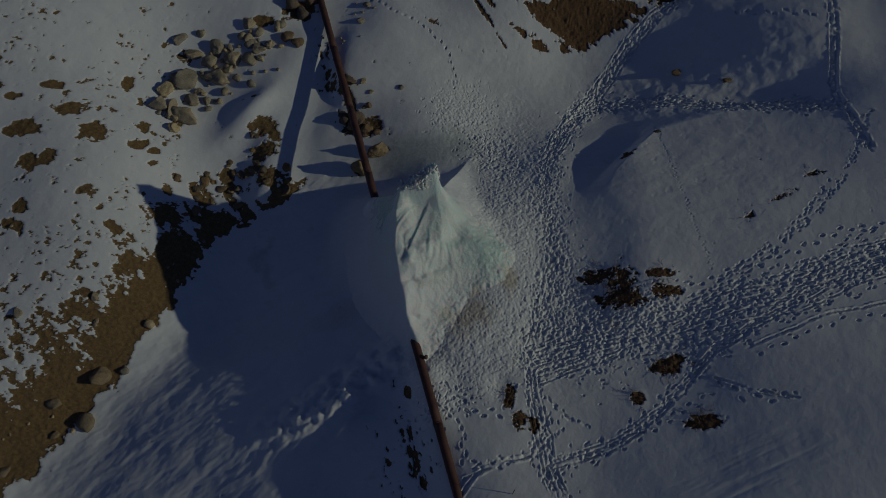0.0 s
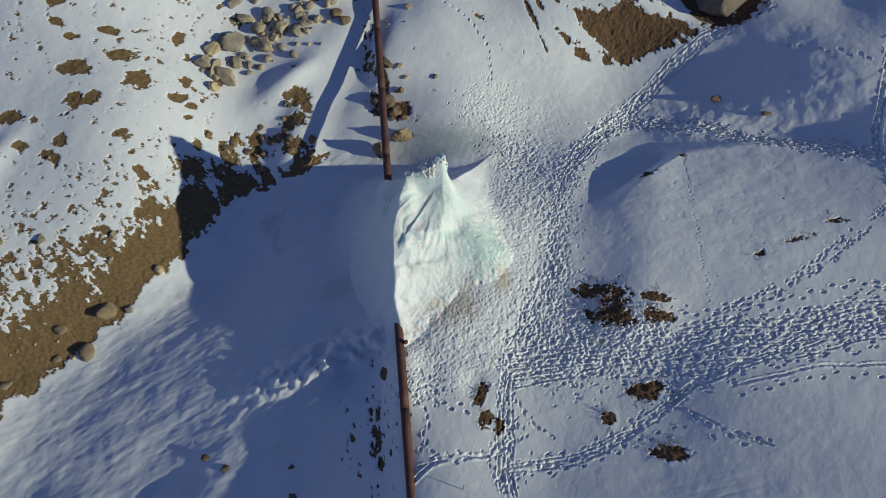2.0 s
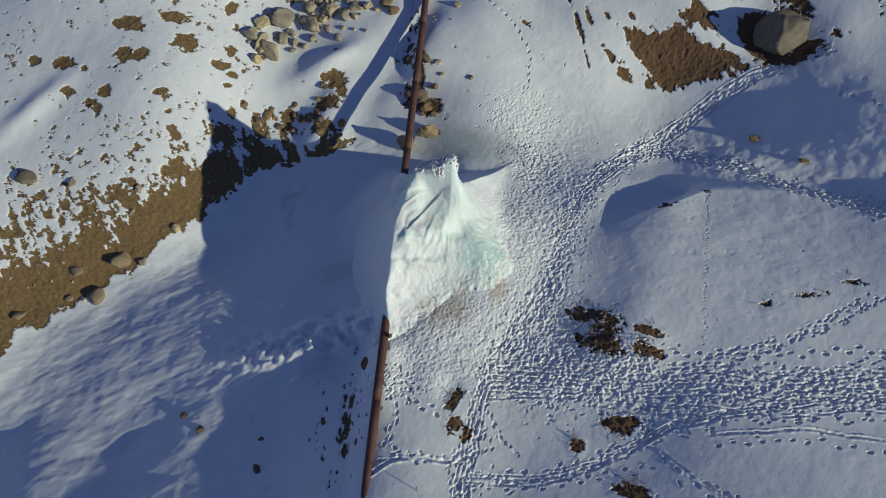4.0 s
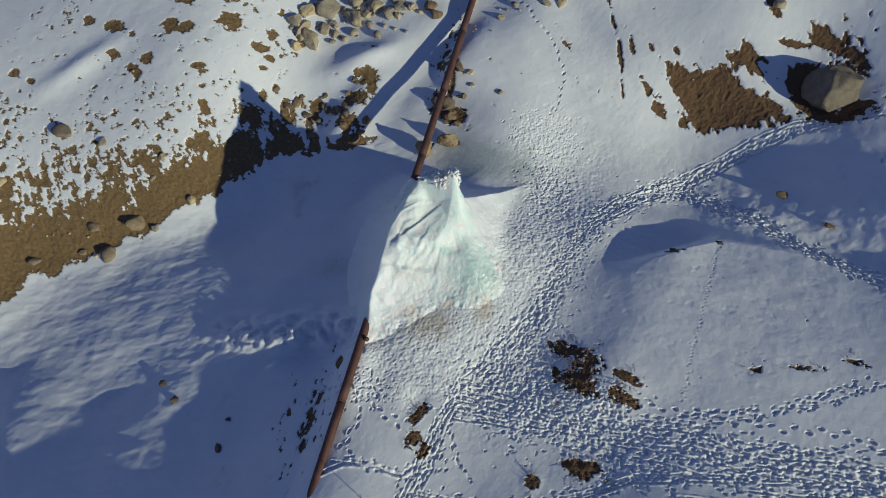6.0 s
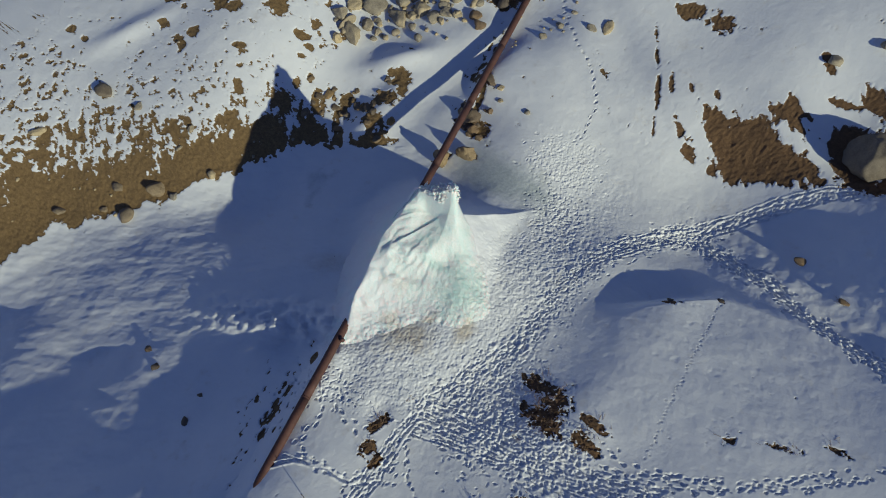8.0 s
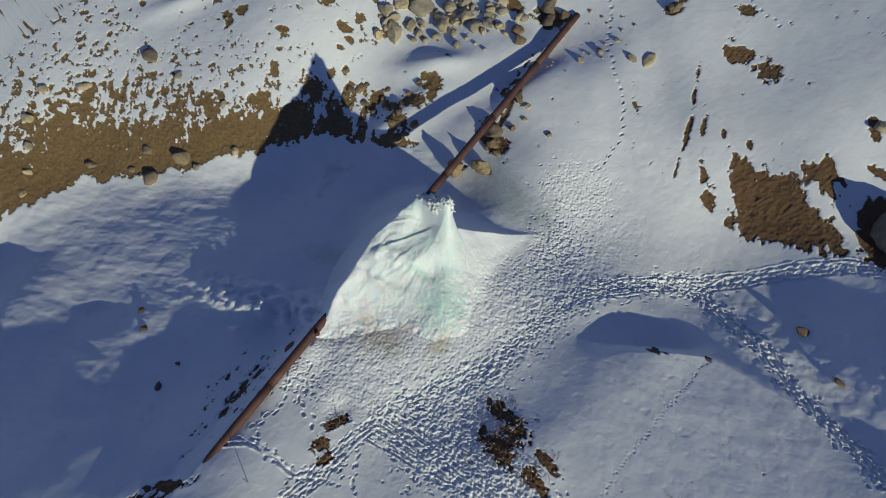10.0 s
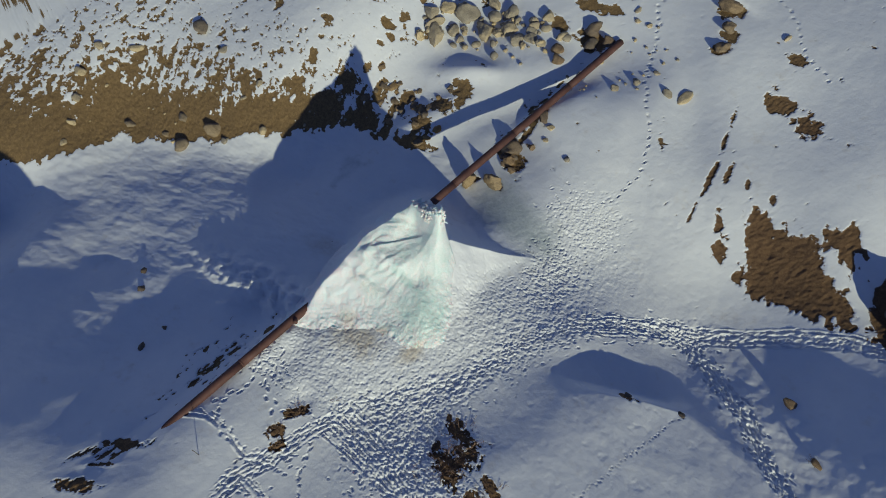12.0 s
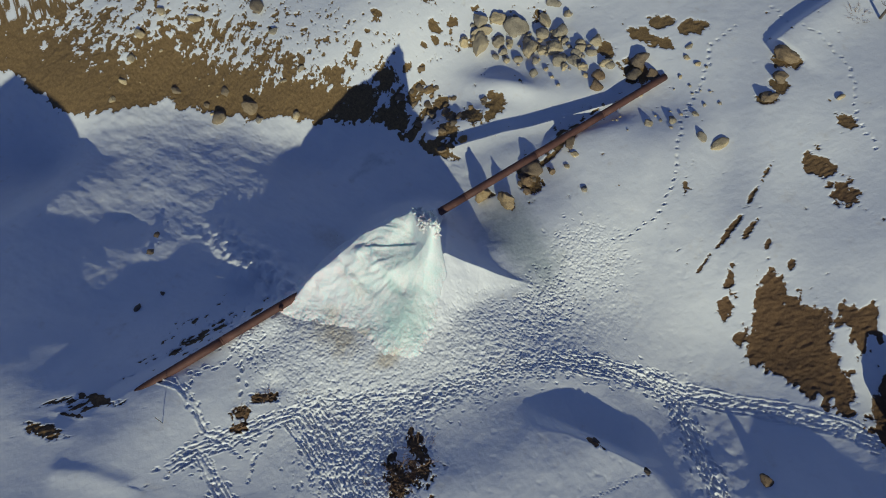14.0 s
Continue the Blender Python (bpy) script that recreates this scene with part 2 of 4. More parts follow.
def ground_material():
    m, n, l, b = material("snow_and_earth", 0.7)
    cover = n.new("ShaderNodeAttribute")
    cover.attribute_name = "cover"
    part = n.new("ShaderNodeSeparateColor")
    l.new(cover.outputs["Color"], part.inputs["Color"])
    fine, coarse, grit = speck(n, l, 5.0, 5.0, 0.65), speck(n, l, 0.5, 4.0), speck(n, l, 22.0, 4.0, 0.7)
    snow = ramp(n, l, coarse, (0.3, (0.80, 0.815, 0.83)), (0.7, (0.86, 0.865, 0.865)))
    snow = blend(n, l, part.outputs["Blue"], snow, ramp(n, l, fine, (0.3, (0.50, 0.40, 0.29)), (0.65, (0.74, 0.69, 0.60))))
    snow = blend(n, l, part.outputs["Green"], snow, ramp(n, l, fine, (0.3, (0.40, 0.45, 0.46)), (0.7, (0.58, 0.62, 0.62))))
    earth = ramp(n, l, fine, (0.25, (0.098, 0.061, 0.033)), (0.5, (0.215, 0.138, 0.07)), (0.75, (0.35, 0.238, 0.122)))
    earth = blend(n, l, 0.5, earth, ramp(n, l, grit, (0.35, (0.065, 0.041, 0.023)), (0.65, (0.34, 0.229, 0.118))))
    # earth lighter and yellower to the west, darker and redder to the east
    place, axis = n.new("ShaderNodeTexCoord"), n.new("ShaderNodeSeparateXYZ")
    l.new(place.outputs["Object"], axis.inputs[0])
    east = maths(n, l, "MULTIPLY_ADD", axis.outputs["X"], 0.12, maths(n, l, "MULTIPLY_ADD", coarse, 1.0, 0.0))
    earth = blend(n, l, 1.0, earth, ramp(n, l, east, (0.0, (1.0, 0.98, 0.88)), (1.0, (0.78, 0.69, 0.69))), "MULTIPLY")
    bare = maths(n, l, "MULTIPLY_ADD", maths(n, l, "SUBTRACT", blend(n, l, 0.5, grit, fine), 0.5), 1.5, part.outputs["Red"])
    bare = ramp(n, l, bare, (0.44, (0, 0, 0)), (0.56, (1, 1, 1)))
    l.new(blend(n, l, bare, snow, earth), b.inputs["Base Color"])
    l.new(ramp(n, l, bare, (0.0, (0.55, 0.55, 0.55)), (1.0, (0.95, 0.95, 0.95))), b.inputs["Roughness"])
    b.inputs["Specular IOR Level"].default_value = 0.3
    lumps = maths(n, l, "MULTIPLY_ADD", bare, maths(n, l, "MULTIPLY", grit, 1.4), maths(n, l, "MULTIPLY", fine, 0.8))
    relief(n, l, b, lumps, 0.3, 0.06)
    return m


def ice_material():
    m, n, l, b = material("ice", 0.32)
    cover = n.new("ShaderNodeAttribute")
    cover.attribute_name = "cover"
    part = n.new("ShaderNodeSeparateColor")
    l.new(cover.outputs["Color"], part.inputs["Color"])
    flow, fine = speck(n, l, 1.6, 5.0, 0.6, None, (1.0, 1.0, 0.35)), speck(n, l, 9.0, 5.0, 0.65)
    clear = ramp(n, l, flow, (0.3, (0.55, 0.70, 0.66)), (0.7, (0.67, 0.785, 0.75)))
    frost = ramp(n, l, fine, (0.3, (0.72, 0.785, 0.76)), (0.65, (0.83, 0.86, 0.845)))
    amount = maths(n, l, "MULTIPLY_ADD", maths(n, l, "SUBTRACT", flow, 0.5), 1.3, part.outputs["Red"])
    amount = ramp(n, l, amount, (0.25, (0, 0, 0)), (0.75, (1, 1, 1)))
    c = blend(n, l, amount, frost, clear)
    c = blend(n, l, part.outputs["Green"], c, (0.82, 0.835, 0.845))
    c = blend(n, l, part.outputs["Blue"], c, ramp(n, l, fine, (0.3, (0.50, 0.40, 0.29)), (0.65, (0.74, 0.69, 0.60))))
    l.new(c, b.inputs["Base Color"])
    l.new(ramp(n, l, amount, (0.0, (0.55, 0.55, 0.55)), (1.0, (0.2, 0.2, 0.2))), b.inputs["Roughness"])
    b.inputs["Specular IOR Level"].default_value = 0.35
    b.inputs["Subsurface Weight"].default_value = 0.4
    b.inputs["Subsurface Radius"].default_value = (0.25, 0.5, 0.5)
    b.inputs["Subsurface Scale"].default_value = 0.6
    relief(n, l, b, maths(n, l, "MULTIPLY_ADD", flow, 1.5, fine), 0.5, 0.08)
    return m


def stone_material(name, dark, mid, light):
    m, n, l, b = material(name, 0.88)
    place = n.new("ShaderNodeTexCoord")
    broad, fine = speck(n, l, 1.7, 4.0, 0.6, place), speck(n, l, 14.0, 5.0, 0.7, place)
    c = ramp(n, l, broad, (0.28, dark), (0.5, mid), (0.75, light))
    c = blend(n, l, 0.55, c, ramp(n, l, fine, (0.3, tuple(0.5 * v for v in mid)), (0.6, light)))
    info, hue = n.new("ShaderNodeObjectInfo"), n.new("ShaderNodeHueSaturation")
    l.new(maths(n, l, "MULTIPLY_ADD", info.outputs["Random"], 0.55, 0.68), hue.inputs["Value"])
    l.new(maths(n, l, "MULTIPLY_ADD", info.outputs["Random"], 0.5, 0.7), hue.inputs["Saturation"])
    l.new(c, hue.inputs["Color"])
    l.new(hue.outputs["Color"], b.inputs["Base Color"])
    relief(n, l, b, maths(n, l, "MULTIPLY_ADD", broad, 1.5, fine), 0.6, 0.06)
    return m


def rust_material():
    m, n, l, b = material("rusted_steel", 0.75, 0.15)
    broad, fine = speck(n, l, 1.3, 5.0, 0.65), speck(n, l, 18.0, 4.0, 0.7)
    c = ramp(n, l, broad, (0.25, (0.035, 0.019, 0.016)), (0.5, (0.092, 0.039, 0.035)), (0.75, (0.155, 0.072, 0.062)))
    c = blend(n, l, 0.4, c, ramp(n, l, fine, (0.3, (0.04, 0.02, 0.016)), (0.65, (0.18, 0.08, 0.056))))
    l.new(c, b.inputs["Base Color"])
    l.new(ramp(n, l, fine, (0.3, (0.55, 0.55, 0.55)), (0.7, (0.9, 0.9, 0.9))), b.inputs["Roughness"])
    relief(n, l, b, fine, 0.4, 0.01)
    return m


def twig_material(name, low, high):
    m, n, l, b = material(name, 0.9)
    l.new(ramp(n, l, speck(n, l, 7.0), (0.3, low), (0.7, high)), b.inputs["Base Color"])
    return m


GROUND, ICE, RUST = ground_material(), ice_material(), rust_material()
TAN = stone_material("tan_stone", (0.20, 0.155, 0.10), (0.38, 0.305, 0.195), (0.53, 0.435, 0.30))
BROWN = stone_material("brown_stone", (0.075, 0.05, 0.034), (0.155, 0.108, 0.072), (0.25, 0.178, 0.115))
BOULDER = stone_material("boulder_stone", (0.10, 0.066, 0.04), (0.23, 0.167, 0.102), (0.34, 0.262, 0.17))
CLOD = stone_material("ochre_earth", (0.12, 0.075, 0.04), (0.23, 0.15, 0.078), (0.34, 0.232, 0.12))
TWIG = twig_material("dry_twigs", (0.17, 0.10, 0.062), (0.34, 0.21, 0.13))
BARK = twig_material("grey_bark", (0.07, 0.055, 0.045), (0.16, 0.13, 0.105))

# ---- the ground: snow, bare earth, tracks ----
def spaced(*runs):
    out = [np.arange(a, b, d) for a, b, d in runs]
    return np.concatenate(out)


def wings(v, reach):
    """Carries the spacing on, ever wider, to the horizon."""
    k = np.arange(1, 31)
    grow = (k / 30.0) ** 2.6 * (reach - 3) + 0.12 * k
    return np.concatenate([v[0] - grow[::-1], v, v[-1] + grow])


XS = wings(spaced((-43, -26, 0.12), (-26, -2, 0.1), (-2, 13, 0.045), (13, 28, 0.06), (28, 33, 0.1)), 500)
YS = wings(spaced((-7, 7, 0.11), (7, 12, 0.06), (12, 37, 0.045), (37, 63, 0.1)), 500)
X, Y = np.meshgrid(XS, YS)
SLOPE = land(X, Y)
near = (X > -60) & (X < 50) & (Y > -25) & (Y < 80)

# bare earth: the field is above zero where snow is missing
EDGE = [(-42.0, -9.0), (-38.7, -4.6), (-31.4, 0.3), (-29.3, 4.6), (-28.7, 9.1), (-26.0, 11.9), (-22.6, 15.8), (-19.2, 21.1), (-17.7, 23.9), (-15.4, 26.4), (-11.0, 28.9)]


up, along = beside(X, Y, EDGE)
wob = layered(X / 1.3, Y / 1.3, 11, 5, 0.6)
spots = layered(X / 0.42, Y / 0.42, 31, 3, 0.6)
frag = layered(X / 0.75, Y / 0.62, 35, 5, 0.78)
rills = layered(along / 0.42, up / 2.0, 21, 5, 0.72)
broad = layered(X / 4.5, Y / 4.5, 41, 2)
rim = up + 0.8 * wob + 0.35 * spots
full = np.interp(along, [0, 6, 14, 24, 32, 40, 46, 52], [5.0, 5.6, 6.4, 5.2, 3.6, 2.8, 1.4, 0.6])
bare = np.minimum(rim * 2.0, np.interp(up / full, [0, 0.5, 1.0, 1.6, 2.3, 4.0], [0.9, 0.55, 0.10, -0.10, -0.26, -0.62]) + 0.5 * rills + 0.35 * wob + 0.45 * spots + 0.75 * frag)
# loose flecks over the western slope
west = step(-17, -22, X) * step(0, 1.0, up)
bare = np.maximum(bare, np.where(west > 0.5, -0.31 + 0.62 * frag + 0.38 * spots + 0.12 * broad + 0.17 * step(12, 1, up), -1))


def patches(field, rows, rag=1.05):
    """Bare patches: x, y, long and short half-width, turn in degrees."""
    for px, py, a, b, turn in rows:
        w = (np.abs(X - px) < 2 * a + 1) & (np.abs(Y - py) < 2 * a + 1)
        c, s = math.cos(radians(turn)), math.sin(radians(turn))
        u, v = (X[w] - px) * c + (Y[w] - py) * s, (Y[w] - py) * c - (X[w] - px) * s
        field[w] = np.maximum(field[w], 0.8 - np.hypot(u / a, v / b) + rag * (0.35 * wob[w] + 0.3 * spots[w] + 0.5 * frag[w]))
    return field


WEST_PATCHES = [
    (-34.1, 39.5, 0.6, 0.35, 10), (-33.2, 38.1, 1.0, 0.5, 15), (-32.7, 36.3, 0.9, 0.45, 0), (-31.3, 35.4, 1.0, 0.4, 5), (-28.7, 36.4, 1.1, 0.45, 5),
    (-27.1, 34.6, 1.25, 0.6, 5), (-30.2, 33.0, 1.6, 0.75, 12), (-25.2, 32.9, 1.2, 0.9, -5), (-29.4, 30.3, 1.1, 0.9, 0), (-28.2, 30.7, 0.9, 0.7, 30),
    (-34.1, 28.6, 1.2, 0.6, 5), (-36.9, 28.2, 0.9, 0.5, 0), (-32.5, 26.5, 0.9, 0.5, 0), (-29.5, 27.2, 0.8, 0.6, 20), (-29.9, 25.9, 1.1, 0.55, -25),
    (-25.2, 28.4, 0.8, 0.35, 35), (-23.0, 25.9, 1.0, 0.5, -30), (-39.8, 21.6, 0.6, 0.6, 0), (-37.9, 21.6, 0.5, 0.3, 0),
]
MID_PATCHES = [
    (-23.8, 37.5, 0.5, 0.8, 0), (-22.1, 33.9, 0.55, 0.9, -25), (-22.2, 32.4, 0.9, 0.4, 20), (-21.2, 31.1, 0.6, 0.3, 20), (-21.1, 32.1, 0.5, 0.35, 0), (-13.4, 34.3, 1.5, 0.85, -15), (-12.5, 33.6, 0.8, 0.6, -60),
    (-13.3, 32.4, 1.5, 0.85, 10), (-12.9, 30.2, 1.25, 0.7, 40), (-14.0, 31.0, 0.7, 0.4, 0), (-17.4, 30.5, 1.0, 0.55, -20), (-16.0, 30.8, 0.7, 0.8, 0), (-17.6, 29.2, 1.3, 0.7, -45), (-11.5, 29.3, 0.7, 0.5, 20),
]
THAW_PATCHES = [
    (-19.5, 30.4, 0.5, 0.4, 0), (-20.1, 29.3, 0.7, 0.45, -30), (-19.8, 27.6, 1.2, 1.1, 0), (-16.9, 27.2, 1.5, 0.9, -55), (-19.2, 25.2, 1.7, 1.3, 30), (-14.4, 27.0, 1.0, 0.35, 10), (-15.3, 28.7, 1.4, 0.5, -50), (-18.2, 27.8, 0.9, 0.5, -60), (-15.6, 30.0, 0.5, 0.5, 0),
]
NORTH_PATCHES = [
    (-14.2, 46.4, 1.2, 0.7, 30), (-14.5, 48.1, 1.5, 0.7, 60), (-13.0, 49.9, 1.3, 1.0, 70), (-12.7, 47.3, 1.1, 0.6, 40), (-14.2, 43.6, 1.0, 0.7, 0), (-6.1, 34.0, 1.5, 0.9, 15), (-5.2, 33.6, 0.9, 0.6, 0), (-5.9, 30.6, 0.9, 0.6, 70), (-4.6, 31.9, 0.8, 0.4, 0), (-7.3, 37.0, 0.5, 1.3, 16), (-11.4, 44.6, 1.4, 1.0, 20),
    (1.5, 51.0, 1.5, 0.8, 30), (4.0, 51.1, 1.6, 0.95, 10), (-0.7, 54.1, 1.1, 0.6, 20), (-5.0, 52.0, 0.8, 0.6, 0), (-4.5, 50.9, 0.9, 0.5, 50), (12.1, 51.6, 0.7, 0.4, -20), (11.4, 52.2, 0.4, 0.3, 0),
    (-6.8, 53.6, 1.4, 0.7, 40),
]
EAST_PATCHES = [
    (0.5, 48.0, 0.9, 0.16, -52), (1.5, 46.6, 0.8, 0.14, -53), (3.4, 43.8, 1.7, 0.2, -60), (4.7, 41.5, 0.9, 0.15, -60), (3.8, 45.0, 0.75, 0.25, -58), (5.1, 45.5, 0.4, 0.15, -40),
    (6.9, 46.0, 0.6, 0.22, -35), (6.0, 42.6, 1.0, 0.35, -38), (7.6, 41.6, 1.1, 0.45, -32), (14.2, 50.1, 0.9, 0.4, 10), (19.4, 46.0, 2.8, 1.1, 35), (17.8, 49.4, 1.6, 0.5, 0),
]
BARE_GROUND = [(6.0, 45.0), (6.9, 45.2), (8.1, 45.2), (9.2, 45.3), (9.1, 46.6), (10.3, 46.1), (11.9, 45.7), (13.1, 45.4), (14.1, 45.4), (15.6, 44.8), (16.3, 44.2), (15.3, 43.2), (13.8, 42.7), (12.8, 42.3), (11.6, 41.4), (10.2, 41.1), (9.4, 41.0), (9.3, 42.4), (8.4, 43.0), (7.1, 43.7)]
BARE_SPUR = [(10.3, 47.0), (10.6, 47.8), (11.5, 48.7), (12.7, 48.3), (13.2, 48.0), (12.9, 47.5), (13.6, 46.7), (12.6, 46.4), (11.4, 46.4)]
BARE_PIT = [(14.4, 48.5), (15.2, 49.1), (17.0, 49.3), (19.6, 45.3), (17.9, 44.6), (16.3, 45.2), (15.0, 46.6)]
BARE_RISE = [(14.7, 52.1), (16.1, 52.4), (17.8, 51.9), (19.5, 49.6), (17.2, 50.5), (15.3, 50.4)]


def region(field, corners, rag):
    """A bare patch with drawn corners and a ragged rim."""
    ring = corners + corners[:1]
    w = (X > min(p for p, q in ring) - 2) & (X < max(p for p, q in ring) + 2) & (Y > min(q for p, q in ring) - 2) & (Y < max(q for p, q in ring) + 2)
    gx, gy = X[w], Y[w]
    inside = np.zeros(gx.shape, bool)
    for (ax, ay), (bx, by) in zip(ring, ring[1:]):
        inside ^= ((ay > gy) != (by > gy)) & (gx < ax + (gy - ay) * (bx - ax) / (by - ay if by != ay else 1e-9))
    away = np.abs(beside(gx, gy, ring)[0])
    comb = layered((gx * 0.7 + gy * 0.7) / 0.55, (gy * 0.7 - gx * 0.7) / 1.7, 45, 4, 0.65)
    field[w] = np.maximum(field[w], 0.75 * np.where(inside, away, -away) + rag * (0.9 * comb + 0.4 * spots[w] + 0.3 * frag[w]) - 0.1)
    return field


SHRUB_PATCHES = [
    (10.3, 20.6, 1.4, 0.5, 0), (11.2, 20.2, 0.9, 0.8, 0), (11.2, 19.1, 1.3, 0.6, 0), (13.8, 20.4, 0.9, 0.28, 0), (13.7, 19.3, 1.0, 0.35, 0),
    (13.5, 14.8, 1.1, 0.5, 10), (11.5, 12.8, 0.5, 0.45, 0), (14.8, 11.2, 1.05, 0.42, 5), (4.1, 13.1, 0.35, 0.75, -10), (4.6, 11.6, 0.4, 0.6, -10),
    (5.4, 11.3, 0.35, 0.45, 0), (12.9, 29.9, 0.6, 0.25, 25), (15.3, 31.9, 0.3, 0.15, 0), (2.0, 0.9, 1.5, 0.4, 55), (0.9, 3.7, 1.3, 0.3, 55), (1.5, 2.3, 1.0, 0.15, 60),
]
for rows, rag in ((WEST_PATCHES, 1.0), (MID_PATCHES, 1.15), (THAW_PATCHES, 1.15), (NORTH_PATCHES, 1.15), (EAST_PATCHES, 1.7)):
    bare = patches(bare, rows, rag)
for corners, rag in ((BARE_GROUND, 0.7), (BARE_SPUR, 0.7), (BARE_PIT, 0.3), (BARE_RISE, 0.85)):
    bare = region(bare, corners, rag)
bare = patches(bare, [(px, py, 1.2 * a, 1.3 * b, turn) for px, py, a, b, turn in SHRUB_PATCHES], 0.95)
# sparse growth showing through the snow of the mound
tuft = layered(X / 0.2, Y / 0.16, 73, 3, 0.7)
for px, py, a, b, turn in SHRUB_PATCHES:
    bare = bare - 0.7 * bell(X, Y, px, py, 1.6 * a, 1.8 * b, turn) * np.clip(tuft + 0.02, 0, 1)
for px, py, a, b, turn in ((19.7, 24.1, 0.8, 0.45, 10), (22.0, 25.4, 1.5, 0.3, 20), (24.2, 27.0, 0.9, 0.45, 10)):
    bare = np.maximum(bare, -0.85 + 0.95 * bell(X, Y, px, py, a, b, turn) + 0.75 * tuft)
# flecks of earth on the steep side under the pipe, along it and on the eastern rise
streak = layered((X + 0.28 * Y) / 0.22, Y / 0.75, 61, 3, 0.65)
bare = np.maximum(bare, -0.88 + 0.95 * bell(X, Y, -1.4, 9.8, 0.9, 4.2, 16) + 0.7 * bell(X, Y, -3.2, 9.3, 0.6, 2.8, 25) + 0.95 * streak + 0.35 * spots)
bare = np.maximum(bare, -0.9 + 1.4 * bell(X, Y, -1.95, 13.6, 0.3, 0.75, 16) + 0.5 * frag + 0.3 * spots)
bare = np.maximum(bare, -1.0 + 1.0 * bell(X, Y, -8.6, 38.5, 1.3, 5.5, 16) + 0.8 * streak + 0.4 * spots)
bare = np.maximum(bare, -0.75 + 1.3 * bell(X, Y, -6.5, 35.2, 0.3, 2.6, 16) + 0.4 * frag + 0.3 * spots)
bare = np.maximum(bare, -1.0 + 1.0 * bell(X, Y, 1.1, 3.2, 0.7, 4.0, -22) + 0.9 * streak + 0.4 * spots)
bare = np.maximum(bare, np.where((X > -9) & (Y > 40) & (X < 20), -0.72 + 0.62 * layered(X / 0.3, Y / 0.3, 71, 3, 0.7) + 0.25 * broad, -1))
thaw = layered((X * 0.75 + Y * 0.66) / 0.55, (Y * 0.75 - X * 0.66) / 2.4, 63, 4, 0.6)
bare = bare - 1.6 * bell(X, Y, -16.4, 28.8, 3.4, 2.4, -20) * np.clip(thaw + 0.12, 0, 1) * 2.0
bare = np.where(near, bare, -1)
soil = step(-0.2, 0.2, bare)

# fine relief
drift = layered((X * 0.8 + Y * 0.6) / 2.6, (Y * 0.8 - X * 0.6) / 0.9, 81, 4, 0.55)
gully = step(-4, -9, X) * step(2.0, -1.5, up)
Z = SLOPE + 0.022 * layered(X / 2.2, Y / 2.2, 91, 4) + gully * (0.075 * drift + 0.085 * layered(X / 2.4, Y / 2.0, 83, 4, 0.55))
Z = Z + 0.15 * layered((X + Y) / 1.3, (Y - X) / 0.55, 87, 4, 0.6) * bell(X, Y, -6.6, 13.4, 5.5, 1.7, 31)
Z = Z + (1 - gully) * 0.014 * layered(X / 0.6, Y / 0.6, 96, 4, 0.6) + 0.05 * layered(X / 3.5, Y / 3.5, 98, 2) * step(8, 14, X)
Z = Z + 0.13 * layered(X / 1.3, Y / 1.1, 89, 3, 0.5) * bell(X, Y, 22.5, 37.5, 4.5, 4.5) + 0.10 * layered(X / 0.9, Y / 0.8, 88, 3, 0.5) * bell(X, Y, 15.5, 36.0, 5.0, 2.2, -10)
Z = Z + west * 0.02 * layered(X / 1.3, Y / 1.1, 99, 3, 0.5)
Z = Z + 0.07 * (1 - step(-0.07, 0.09, bare)) + soil * (0.045 * layered(X / 0.6, Y / 0.6, 101, 3, 0.6) + 0.05 * layered(X / 0.2, Y / 0.2, 103, 2, 0.6))

# low hummocks under the shrubs
for px, py, a, b, turn in SHRUB_PATCHES[:11] + SHRUB_PATCHES[-3:]:
    Z = Z + 0.11 * bell(X, Y, px, py, 0.9 * a, 1.1 * b, turn)

# frozen spray thrown out from the foot of the ice
Z = Z + 0.5 * bell(X, Y, -5.0, 14.6, 2.8, 0.7, 31) * np.clip(layered(X / 0.55, Y / 0.5, 85, 3, 0.6) - 0.05, 0, 1)

# faint old drag marks in the southern field
Z = Z - 0.035 * np.clip(layered((X * 0.92 + Y * 0.39) / 3.5, (Y * 0.92 - X * 0.39) / 0.22, 86, 3, 0.6), 0, 1) * bell(X, Y, 15.5, 7.8, 6.0, 1.6, 23)

# small lumps on the mound and dimples on the northern field
lumpy = bell(X, Y, 16.5, 27.0, 8.0, 7.0) + bell(X, Y, 4.0, 39.0, 6.0, 6.0) + bell(X, Y, 22, 40, 7, 6)
Z = Z + np.clip(lumpy, 0, 1) * (0.035 * layered(X / 1.4, Y / 1.0, 92, 3, 0.55) - 0.05 * np.clip(layered(X / 0.5, Y / 0.4, 94, 2) - 0.40, 0, 1))

# trodden snow
press, heap = np.zeros(X.shape), np.zeros(X.shape)
RAGX, RAGY = X + 0.075 * layered(X / 0.24, Y / 0.24, 151, 3, 0.6), Y + 0.075 * layered(X / 0.24, Y / 0.24, 157, 3, 0.6)
tread = random.Random(4)


